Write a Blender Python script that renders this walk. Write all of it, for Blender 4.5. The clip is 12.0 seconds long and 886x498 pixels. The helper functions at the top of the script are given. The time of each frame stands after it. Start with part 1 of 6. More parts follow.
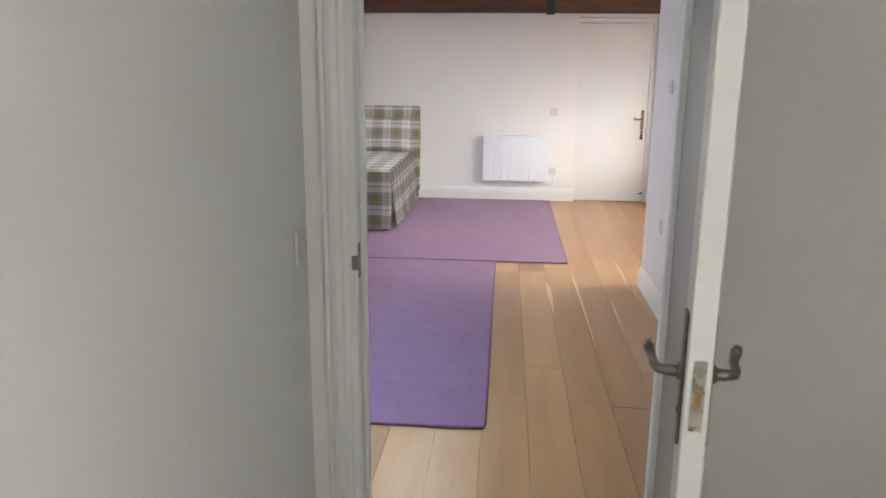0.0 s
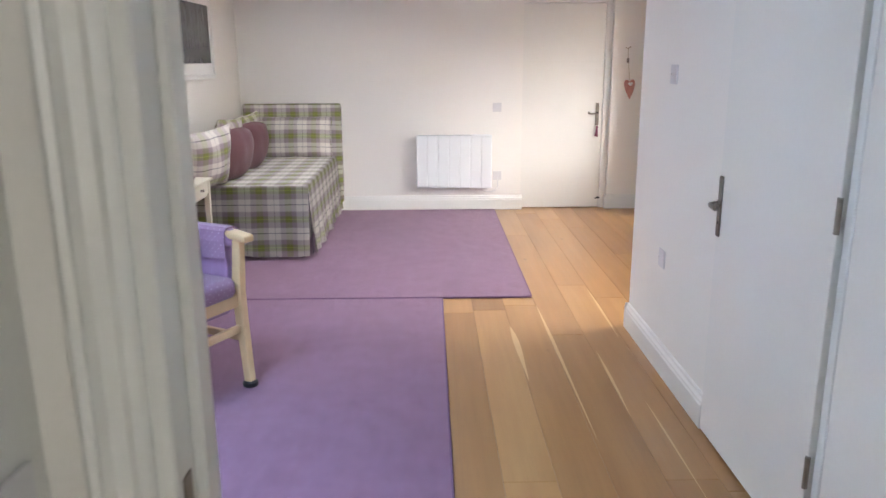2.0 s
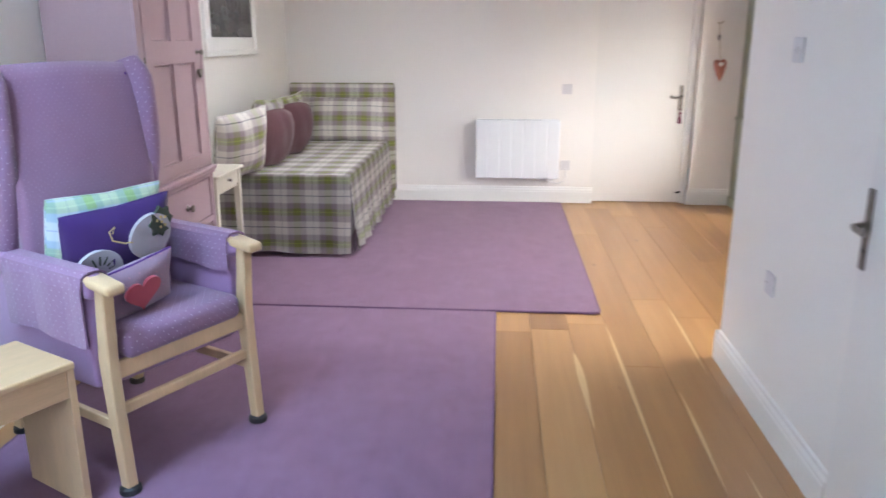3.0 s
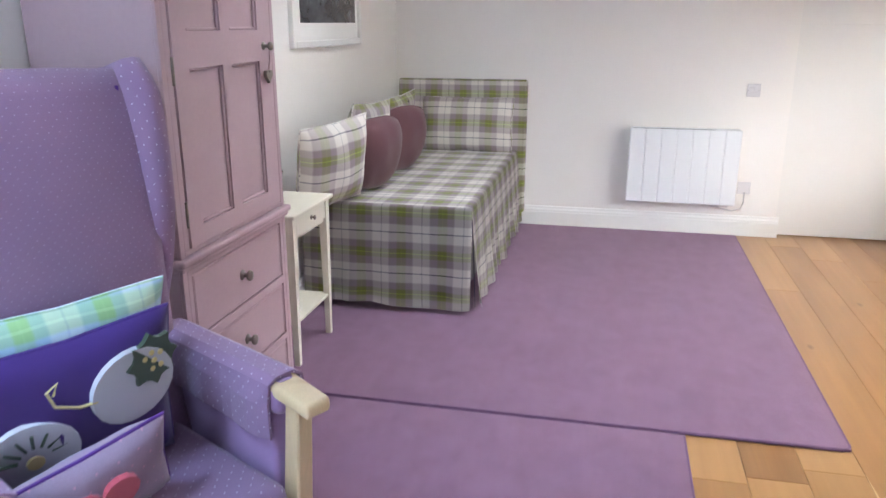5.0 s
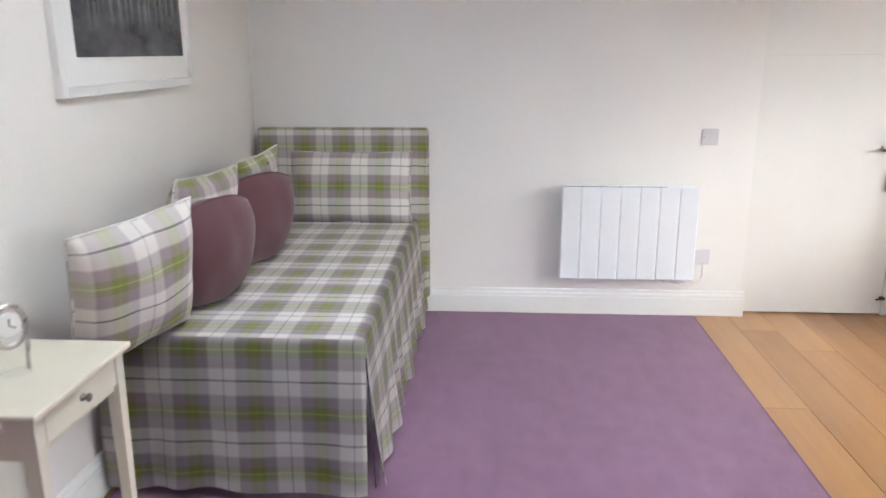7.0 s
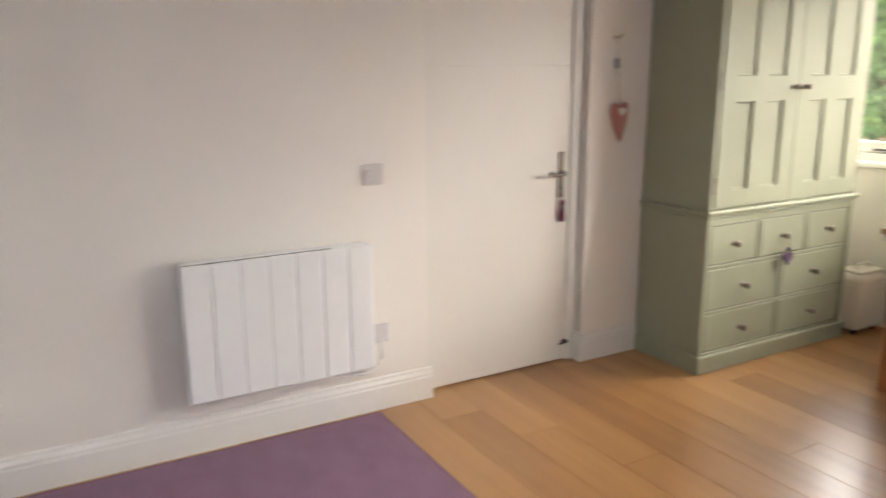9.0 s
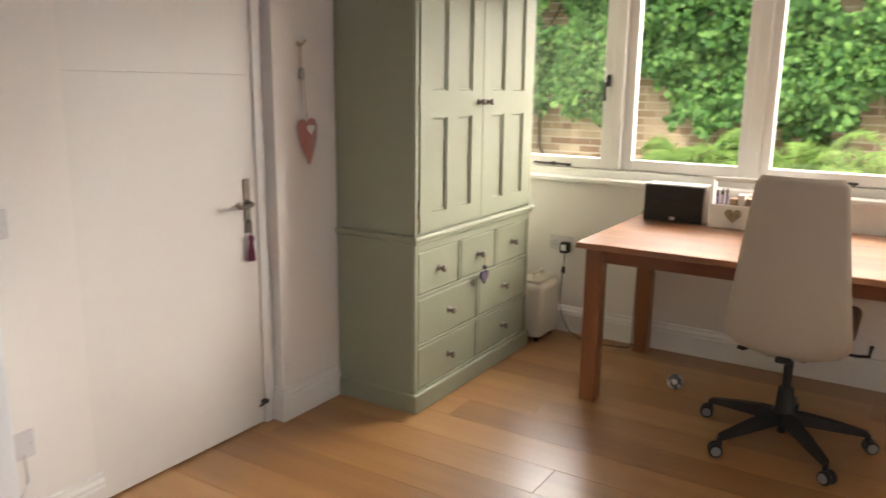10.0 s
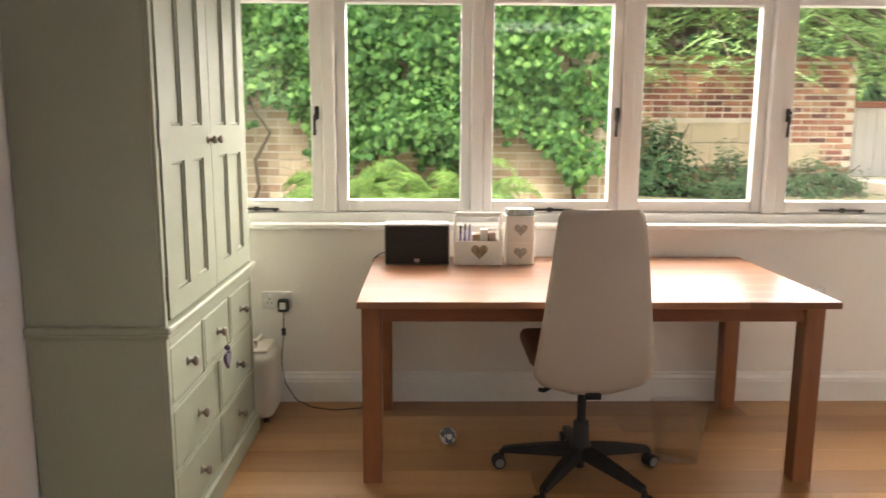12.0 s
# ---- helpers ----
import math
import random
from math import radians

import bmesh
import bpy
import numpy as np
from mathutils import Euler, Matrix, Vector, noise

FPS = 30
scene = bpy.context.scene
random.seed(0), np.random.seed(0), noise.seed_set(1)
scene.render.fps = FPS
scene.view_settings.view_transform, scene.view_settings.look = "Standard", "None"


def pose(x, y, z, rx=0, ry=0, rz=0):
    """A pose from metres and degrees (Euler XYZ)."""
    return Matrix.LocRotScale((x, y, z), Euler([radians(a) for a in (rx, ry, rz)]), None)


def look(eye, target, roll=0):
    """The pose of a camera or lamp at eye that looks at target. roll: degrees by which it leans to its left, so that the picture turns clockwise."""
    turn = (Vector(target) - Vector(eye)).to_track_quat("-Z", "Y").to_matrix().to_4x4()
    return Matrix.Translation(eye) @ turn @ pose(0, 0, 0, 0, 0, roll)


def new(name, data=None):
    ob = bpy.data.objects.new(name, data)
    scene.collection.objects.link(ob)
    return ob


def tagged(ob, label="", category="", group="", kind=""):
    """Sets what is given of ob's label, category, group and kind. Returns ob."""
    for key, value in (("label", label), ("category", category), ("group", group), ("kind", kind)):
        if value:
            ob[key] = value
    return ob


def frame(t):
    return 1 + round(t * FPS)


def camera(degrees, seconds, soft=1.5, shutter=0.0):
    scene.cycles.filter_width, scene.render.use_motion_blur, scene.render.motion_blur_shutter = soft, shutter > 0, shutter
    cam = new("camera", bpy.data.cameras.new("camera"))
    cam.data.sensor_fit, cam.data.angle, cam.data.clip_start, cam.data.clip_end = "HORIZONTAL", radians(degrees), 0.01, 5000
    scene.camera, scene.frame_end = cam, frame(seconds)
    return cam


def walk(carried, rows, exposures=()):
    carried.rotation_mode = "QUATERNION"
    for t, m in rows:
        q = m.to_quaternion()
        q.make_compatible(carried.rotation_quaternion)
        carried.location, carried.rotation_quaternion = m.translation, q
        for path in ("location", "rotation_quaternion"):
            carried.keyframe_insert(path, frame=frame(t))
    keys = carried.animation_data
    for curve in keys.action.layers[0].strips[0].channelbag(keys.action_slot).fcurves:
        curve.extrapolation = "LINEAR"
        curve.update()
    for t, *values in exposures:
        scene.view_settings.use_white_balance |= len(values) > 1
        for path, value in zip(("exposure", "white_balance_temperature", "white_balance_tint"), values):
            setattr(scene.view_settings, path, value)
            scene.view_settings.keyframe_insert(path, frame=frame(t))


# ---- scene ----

cam = camera(60.9, 12.0, soft=1.5, shutter=0.4)
PATH = [
    (0, (-0.796, -8.696, 1.506), (-0.954, -6.759, 1.034), 0.5),
    (0.5, (-0.843, -8.445, 1.52), (-0.936, -6.503, 1.049), 0.4),
    (1, (-0.858, -8.143, 1.484), (-0.911, -6.203, 0.999), -0.2),
    (1.5, (-0.856, -7.798, 1.493), (-0.896, -5.857, 1.009), -0.5),
    (2, (-0.921, -7.447, 1.472), (-0.889, -5.508, 0.982), -0.3),
    (2.5, (-0.905, -7.132, 1.443), (-0.853, -5.201, 0.925), 0.2),
    (3, (-0.852, -6.78, 1.436), (-0.994, -4.859, 0.898), 0.0),
    (3.5, (-0.914, -6.442, 1.433), (-1.24, -4.55, 0.872), 0.6),
    (3.7, (-0.955, -6.269, 1.422), (-1.314, -4.383, 0.859), 1.0),
    (5.3, (-1.23, -5.325, 1.46), (-1.649, -3.459, 0.875), -0.1),
    (5.5, (-1.264, -5.202, 1.465), (-1.601, -3.323, 0.869), 0.1),
    (6, (-1.326, -4.857, 1.448), (-1.564, -2.959, 0.864), 0.5),
    (6.5, (-1.365, -4.516, 1.468), (-1.578, -2.602, 0.931), 0.0),
    (6.7, (-1.392, -4.373, 1.469), (-1.57, -2.451, 0.945), -0.1),
    (8.3, (-1.504, -3.204, 1.368), (-1.229, -1.276, 0.914), -0.9),
    (8.5, (-1.491, -3.071, 1.378), (-1.063, -1.169, 0.929), -0.7),
    (9, (-1.502, -2.755, 1.398), (-0.541, -1.06, 0.947), -0.3),
    (9.5, (-1.413, -2.428, 1.428), (-0.019, -1.067, 0.976), 0.1),
    (10, (-1.336, -2.158, 1.404), (0.319, -1.119, 0.981), 0.7),
    (10.5, (-1.244, -1.914, 1.387), (0.551, -1.129, 0.984), 0.3),
    (11, (-1.123, -1.674, 1.404), (0.755, -1.108, 1.016), 0.0),
    (11.5, (-1.068, -1.418, 1.405), (0.882, -1.165, 1.043), 0.6),
    (12, (-1.011, -1.218, 1.399), (0.961, -1.255, 1.068), 0.3),
]
walk(cam, [(t, look(eye, target, roll)) for t, eye, target, roll in PATH], [(0, 2.05, 6350, 12), (1, 2.15, 6400, 12), (2, 2.18, 6400, 12), (3.5, 2.15, 6150, 12), (6.5, 2.12, 6050, 10), (8.3, 1.97, 6400, 9), (9, 1.64, 6950, 12), (9.5, 1.53, 7100, 12), (10.5, 1.5, 6950, 13), (12, 1.54, 6850, 13)])

# ---- daylight ----
world = bpy.data.worlds.new("sky")
scene.world = world
world.use_nodes = True
sky = world.node_tree.nodes.new("ShaderNodeTexSky")
sky.sky_type = "NISHITA"
sky.sun_disc = False
sky.sun_elevation, sky.sun_rotation = radians(52), radians(-62)
sky.air_density, sky.dust_density, sky.ozone_density = 1.0, 3.0, 0.6
back = world.node_tree.nodes["Background"]
back.inputs["Strength"].default_value = 0.15
world.node_tree.links.new(sky.outputs["Color"], back.inputs["Color"])
sun = new("sun", bpy.data.lights.new("sun", "SUN"))
sun.data.energy, sun.data.angle, sun.data.color = 2.0, radians(10), (1.0, 0.94, 0.85)
sun.matrix_world = look((-8.83, 4.69, 12.8), (0, 0, 0))


def window_light(name, x, y, z, rx, rz, w, h, watts, colour):
    """An area lamp that stands in for the sky outside a window."""
    ob = new(name, bpy.data.lights.new(name, "AREA"))
    ob.data.shape, ob.data.size, ob.data.size_y, ob.data.energy, ob.data.color = "RECTANGLE", w, h, watts, colour
    ob.matrix_world = pose(x, y, z, rx, 0, rz)


window_light("sky_low", 10.0, -10.1, 3.7, 78, 47, 3.8, 2.4, 430, (1.0, 0.97, 0.93))
window_light("sky_far", 7.8, -1.0, 4.55, 80, 90, 11.0, 3.5, 820, (0.97, 0.98, 1.0))
window_light("sky_east", 4.4, -2.75, 3.22, 65, 66, 5.2, 1.6, 130, (1.0, 0.91, 0.78))
# Lamp behind the unseen south window, added for the armchair corner.
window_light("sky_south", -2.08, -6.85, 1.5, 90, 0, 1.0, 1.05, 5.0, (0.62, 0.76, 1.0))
# Added fill lamps in the unseen rooflights, for the bed and armchair ends.
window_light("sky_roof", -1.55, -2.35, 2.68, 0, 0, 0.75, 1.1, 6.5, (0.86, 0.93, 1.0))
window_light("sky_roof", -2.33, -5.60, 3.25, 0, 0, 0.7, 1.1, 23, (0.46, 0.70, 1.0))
# Lamp behind the added hall window, which stays out of view.
window_light("sky_hall", 0.75, -9.65, 1.5, 90, 90, 1.0, 1.0, 6.4, (1.0, 0.985, 0.95))

# ---- materials ----
class Nodes:
    """Short hand for one node material."""

    def __init__(self, name):
        self.m = bpy.data.materials.new(name)
        self.m.use_nodes = True
        self.t = self.m.node_tree
        self.b = self.t.nodes["Principled BSDF"]

    def n(self, kind, **inputs):
        node = self.t.nodes.new("ShaderNode" + kind)
        for key, value in inputs.items():
            self.set(node, key, value)
        return node

    def set(self, node, key, value):
        key = key.replace("_", " ")
        sock = node.inputs[int(key[1:])] if key[0] == "i" and key[1:].isdigit() else node.inputs[key]
        if isinstance(value, bpy.types.NodeSocket):
            self.t.links.new(value, sock)
        else:
            sock.default_value = value

    def math(self, op, a, b=0.5, c=None):
        node = self.n("Math", i0=a, i1=b)
        if c is not None:
            self.set(node, "i2", c)
        node.operation = op
        return node.outputs[0]

    def mix(self, f, a, b, blend="MIX"):
        node = self.n("Mix")
        node.data_type, node.blend_type = "RGBA", blend
        self.set(node, "i0", f), self.set(node, "i6", a), self.set(node, "i7", b)
        return node.outputs[2]

    def coords(self, kind="Object", scale=(1, 1, 1)):
        c = self.n("TexCoord")
        return self.n("Mapping", Vector=c.outputs[kind], Scale=scale).outputs[0]

    def noise(self, vec, scale, detail=4.0, rough=0.55):
        return self.n("TexNoise", Vector=vec, Scale=scale, Detail=detail, Roughness=rough).outputs[0]

    def ramp(self, f, *stops):
        node = self.n("ValToRGB", Fac=f)
        e = node.color_ramp.elements
        while len(e) < len(stops):
            e.new(0.5)
        for k, (p, c) in zip(e, stops):
            k.position, k.color = p, c if len(c) == 4 else (*c, 1)
        return node.outputs[0]

    def bump(self, height, strength=0.2, distance=0.002):
        b = self.n("Bump", Height=height, Strength=strength, Distance=distance)
        self.set(self.b, "Normal", b.outputs[0])

    def done(self, color, rough=0.5, **more):
        self.set(self.b, "Base Color", color)
        self.set(self.b, "Roughness", rough)
        for k, v in more.items():
            self.set(self.b, k, v)
        return self.m


def rgb(r, g, b):
    return (r, g, b, 1)


def tone(c, k):
    return tuple(min(1, v * k) for v in c[:3]) + (1,)


def surface(name, c, rough=0.5, vary=0.12, scale=3.0, grain=60.0, bump=0.15, dist=0.001, stretch=(1, 1, 1), **more):
    """A surface with soft large stains, a fine grain and a little relief."""
    k = Nodes(name)
    v = k.coords("Object", stretch)
    big, fine = k.noise(v, scale, 3), k.noise(v, grain, 5)
    f = k.math("ADD", k.math("MULTIPLY", big, 0.6), k.math("MULTIPLY", fine, 0.4))
    col = k.ramp(f, (0.3, tone(c, 1 - vary)), (0.7, tone(c, 1 + vary)))
    k.bump(fine, bump, dist)
    r = k.math("ADD", k.math("MULTIPLY", big, 0.16), rough - 0.08)
    return k.done(col, r, **more)


WALL = surface("wall_paint", rgb(0.83, 0.80, 0.755), 0.75, 0.025, 0.8, 90, 0.12)
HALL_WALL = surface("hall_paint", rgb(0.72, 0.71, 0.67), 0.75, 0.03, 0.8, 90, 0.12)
CEILING = surface("ceiling_paint", rgb(0.82, 0.80, 0.76), 0.85, 0.02, 0.7, 80, 0.1)
WHITE = surface("white_gloss_paint", rgb(0.80, 0.79, 0.76), 0.38, 0.025, 2, 70, 0.06)
DOOR_WHITE = surface("door_paint", rgb(0.79, 0.77, 0.73), 0.42, 0.02, 1.2, 60, 0.05)
CREAM = surface("cream_paint", rgb(0.78, 0.73, 0.60), 0.42, 0.04, 4, 80, 0.08)
WHITE_METAL = surface("white_enamel", rgb(0.82, 0.84, 0.85), 0.3, 0.015, 2, 40, 0.02)
PLASTIC = surface("white_plastic", rgb(0.66, 0.64, 0.64), 0.35, 0.02, 8, 90, 0.02)
PINK_PAINT = surface("mauve_paint", rgb(0.47, 0.33, 0.35), 0.5, 0.05, 2.5, 70, 0.12)
SAGE = surface("sage_paint", rgb(0.325, 0.345, 0.25), 0.5, 0.04, 2.5, 70, 0.1)
# Near-black for gaps, slots and holes: their shade put into the colour.
GAP_SHADE = surface("shadow_gap", rgb(0.03, 0.03, 0.03), 0.9, 0.1)
PEWTER = surface("pewter", rgb(0.26, 0.23, 0.20), 0.33, 0.25, 30, 200, 0.1, Metallic=1.0)
CHROME = surface("brushed_steel", rgb(0.60, 0.58, 0.55), 0.28, 0.08, 30, 200, 0.05, Metallic=1.0)
IRON = surface("black_iron", rgb(0.02, 0.02, 0.02), 0.45, 0.3, 30, 200, 0.2)
BLACK = surface("black_plastic", rgb(0.010, 0.010, 0.011), 0.5, 0.2, 20, 200, 0.1)
RUBBER = surface("grey_rubber", rgb(0.25, 0.25, 0.26), 0.7, 0.1, 30, 200, 0.1)
BEECH = surface("beech_wood", rgb(0.62, 0.44, 0.25), 0.42, 0.12, 2.0, 30, 0.1, 0.001, (8, 8, 0.9))
BEECH_TOP = surface("beech_top", rgb(0.60, 0.41, 0.22), 0.42, 0.12, 2.0, 30, 0.1, 0.001, (9, 0.9, 9))
DARK_BEAM = surface("old_oak_beam", rgb(0.10, 0.045, 0.022), 0.75, 0.45, 3, 25, 0.6, 0.006, (0.7, 7, 7))
CHAIR_SHELL = surface("pale_shell", rgb(0.52, 0.46, 0.37), 0.6, 0.03, 3, 150, 0.1)
CREAM_PLASTIC = surface("cream_plastic", rgb(0.72, 0.68, 0.58), 0.4, 0.03, 5, 60, 0.05)
PAPER = surface("paper", rgb(0.82, 0.81, 0.78), 0.8, 0.02, 6, 60, 0.02)
LILAC_FABRIC = surface("lilac_lining", rgb(0.10, 0.03, 0.20), 0.9, 0.2, 20, 400, 0.3)


def fabric(name, c, c2, dots=None, spacing=0.028):
    """Woven cloth; dots: the colour of small pin dots in staggered rows."""
    k = Nodes(name)
    u = k.coords("UV")
    s = k.n("SeparateXYZ", Vector=u)
    big, fine = k.noise(u, 7, 3), k.noise(u, 420, 2)
    col = k.mix(k.math("ADD", k.math("MULTIPLY", big, 0.6), k.math("MULTIPLY", fine, 0.4)), c, c2)
    if dots:
        x, y = k.math("DIVIDE", s.outputs[0], spacing), k.math("DIVIDE", s.outputs[1], spacing * 0.5)
        row = k.math("FLOOR", y)
        x = k.math("ADD", x, k.math("MULTIPLY", row, 0.5))
        fx = k.math("SUBTRACT", k.math("FRACT", x), 0.5)
        fy = k.math("MULTIPLY", k.math("SUBTRACT", k.math("FRACT", y), 0.5), 0.5)
        d = k.math("ADD", k.math("MULTIPLY", fx, fx), k.math("MULTIPLY", fy, fy))
        col = k.mix(k.math("LESS_THAN", d, 0.0026), col, dots)
    k.bump(k.math("ADD", fine, k.math("MULTIPLY", big, 3.0)), 0.25, 0.002)
    return k.done(col, 0.9, Sheen_Weight=0.25)


CHAIR_COVER = fabric("fine_spotted_cover", rgb(0.225, 0.120, 0.200), rgb(0.290, 0.165, 0.260), rgb(0.40, 0.28, 0.38), 0.021)
CHAIR_FABRIC = fabric("spotted_mauve_fabric", rgb(0.225, 0.125, 0.215), rgb(0.300, 0.178, 0.285), rgb(0.58, 0.47, 0.58), 0.034)
CHAIR_LEATHER = fabric("lilac_upholstery", rgb(0.29, 0.165, 0.31), rgb(0.35, 0.21, 0.37))
PURPLE = fabric("deep_purple_cloth", rgb(0.035, 0.008, 0.11), rgb(0.055, 0.015, 0.16))
GREY_FELT = fabric("pale_felt", rgb(0.42, 0.40, 0.44), rgb(0.55, 0.52, 0.56))
GREEN_FELT = fabric("dark_green_felt", rgb(0.03, 0.05, 0.03), rgb(0.06, 0.08, 0.05))
YELLOW_FELT = fabric("straw_thread", rgb(0.55, 0.42, 0.16), rgb(0.65, 0.52, 0.25))
RED_FELT = fabric("red_felt", rgb(0.42, 0.05, 0.08), rgb(0.55, 0.10, 0.13))
MAUVE_PRINT = fabric("mauve_print", rgb(0.22, 0.14, 0.20), rgb(0.36, 0.25, 0.33), rgb(0.50, 0.24, 0.32), 0.04)
HEART_CLOTH = fabric("terracotta_spot", rgb(0.46, 0.18, 0.14), rgb(0.56, 0.26, 0.21), rgb(0.80, 0.62, 0.54), 0.016)
TASSEL = fabric("wine_thread", rgb(0.13, 0.02, 0.06), rgb(0.24, 0.05, 0.11))
KNIT_MAUVE = fabric("mauve_knit", rgb(0.095, 0.036, 0.046), rgb(0.165, 0.070, 0.080))
PURPLE_CHARM = fabric("purple_spot", rgb(0.05, 0.025, 0.07), rgb(0.09, 0.045, 0.12), rgb(0.5, 0.42, 0.52), 0.012)
STRING = fabric("jute_string", rgb(0.40, 0.32, 0.22), rgb(0.50, 0.41, 0.30))


def plaid(name, period, white, lilac, olive, navy, lime):
    """A tartan weave from the UV map, in metres."""
    k = Nodes(name)
    u = k.coords("UV")
    s = k.n("SeparateXYZ", Vector=u)
    wob = k.math("MULTIPLY", k.math("SUBTRACT", k.noise(u, 5, 2), 0.5), 0.012)

    def threads(axis, strong):
        f = k.math("FRACT", k.math("DIVIDE", k.math("ADD", s.outputs[axis], wob), period))
        stops = ((0.0, white), (0.19, white), (0.23, lilac), (0.38, lilac), (0.42, olive), (0.60, olive), (0.64, lilac), (0.77, lilac), (0.81, white))
        col = k.ramp(f, *stops)
        near = k.math("ABSOLUTE", k.math("SUBTRACT", f, 0.02))
        col = k.mix(k.math("MULTIPLY", k.math("LESS_THAN", near, 0.016), 0.9 if strong else 0.5), col, navy)
        near = k.math("ABSOLUTE", k.math("SUBTRACT", f, 0.51))
        return k.mix(k.math("MULTIPLY", k.math("LESS_THAN", near, 0.014), 0.9 if strong else 0.25), col, lime)

    col = k.mix(0.56, threads(0, False), threads(1, True))
    col = k.mix(0.12, col, col, "MULTIPLY")
    fine = k.noise(u, 520, 2)
    col = k.mix(k.math("MULTIPLY", fine, 0.3), col, (0.75, 0.72, 0.70, 1), "MULTIPLY")
    k.bump(fine, 0.25, 0.0015)
    return k.done(col, 0.92, Sheen_Weight=0.2)


PLAID = plaid("green_lilac_tartan", 0.213, rgb(0.80, 0.76, 0.71), rgb(0.37, 0.30, 0.32), rgb(0.250, 0.268, 0.075), rgb(0.06, 0.07, 0.12), rgb(0.42, 0.54, 0.08))
PALE_PLAID = plaid("pale_check", 0.16, rgb(0.80, 0.86, 0.82), rgb(0.42, 0.58, 0.68), rgb(0.34, 0.55, 0.24), rgb(0.45, 0.5, 0.7), rgb(0.5, 0.72, 0.35))


def carpet():
    k = Nodes("mauve_carpet")
    v = k.coords("Object")
    big, mid, fine = k.noise(v, 1.6, 4, 0.65), k.noise(v, 9, 3), k.noise(v, 330, 2)
    brush = k.noise(k.coords("Object", (7.0, 1.6, 1.0)), 2.2, 4, 0.6)
    f = k.math("ADD", k.math("MULTIPLY", big, 0.16), k.math("ADD", k.math("MULTIPLY", k.math("ADD", mid, brush), 0.15), k.math("MULTIPLY", fine, 0.54)))
    col = k.ramp(f, (0.34, rgb(0.164, 0.081, 0.139)), (0.66, rgb(0.300, 0.164, 0.264)))
    k.bump(k.math("ADD", fine, mid), 0.6, 0.004)
    return k.done(col, 0.97, Sheen_Weight=0.12)


CARPET = carpet()
RUG_EDGE = surface("rug_binding", rgb(0.17, 0.09, 0.17), 0.9, 0.2, 20, 300, 0.3)


def oak():
    """Oiled oak boards: each board its own tone, long grain, flecks and dark knots."""
    k = Nodes("oak_boards")
    info = k.n("ObjectInfo").outputs["Random"]
    shift = k.n("CombineXYZ", X=k.math("MULTIPLY", info, 37.0), Y=k.math("MULTIPLY", info, 91.0), Z=0.0)
    c = k.n("TexCoord")
    add = k.n("VectorMath", i0=c.outputs["Object"], i1=shift.outputs[0])

    def grain_at(sx, sy, scale, detail):
        return k.noise(k.n("Mapping", Vector=add.outputs[0], Scale=(sx, sy, sx)).outputs[0], scale, detail, 0.6)

    cloud, fig, grain, pore = grain_at(3.0, 0.6, 1.0, 2.0), grain_at(9, 0.45, 1.4, 3.0), grain_at(70, 1.6, 1.5, 3.0), grain_at(220, 7.0, 1.0, 2.0)
    f = k.math("ADD", k.math("MULTIPLY", k.math("SUBTRACT", fig, 0.5), 0.34), k.math("MULTIPLY", k.math("SUBTRACT", grain, 0.5), 0.09))
    f = k.math("ADD", f, k.math("MULTIPLY", k.math("SUBTRACT", cloud, 0.5), 0.35))
    f = k.math("ADD", f, k.math("MULTIPLY", k.math("SUBTRACT", info, 0.5), 0.34))
    f = k.math("ADD", f, 0.5)
    col = k.ramp(f, (0.18, rgb(0.215, 0.096, 0.032)), (0.5, rgb(0.375, 0.190, 0.069)), (0.82, rgb(0.520, 0.300, 0.122)))
    col = k.mix(k.math("MULTIPLY", k.math("LESS_THAN", pore, 0.34), 0.12), col, rgb(0.16, 0.07, 0.025))
    v3 = k.n("Mapping", Vector=add.outputs[0], Scale=(1, 0.5, 1)).outputs[0]
    vor = k.n("TexVoronoi", Vector=v3, Scale=2.3)
    knot = k.n("MapRange", Value=k.math("ADD", vor.outputs["Distance"], k.math("MULTIPLY", k.math("SUBTRACT", fig, 0.5), 0.05)), i1=0.022, i2=0.058, i3=0.85, i4=0.0).outputs[0]
    col = k.mix(knot, col, rgb(0.07, 0.03, 0.014))
    k.bump(k.math("ADD", grain, k.math("MULTIPLY", fig, 2.0)), 0.10, 0.0006)
    return k.done(col, k.math("ADD", k.math("MULTIPLY", grain, 0.16), 0.30), Coat_Weight=0.4, Coat_Roughness=0.24)


OAK = oak()
SAPWOOD = surface("oak_sapwood", rgb(0.60, 0.40, 0.20), 0.36, 0.10, 3, 60, 0.08, 0.0006, (12, 1, 12), Coat_Weight=0.3)


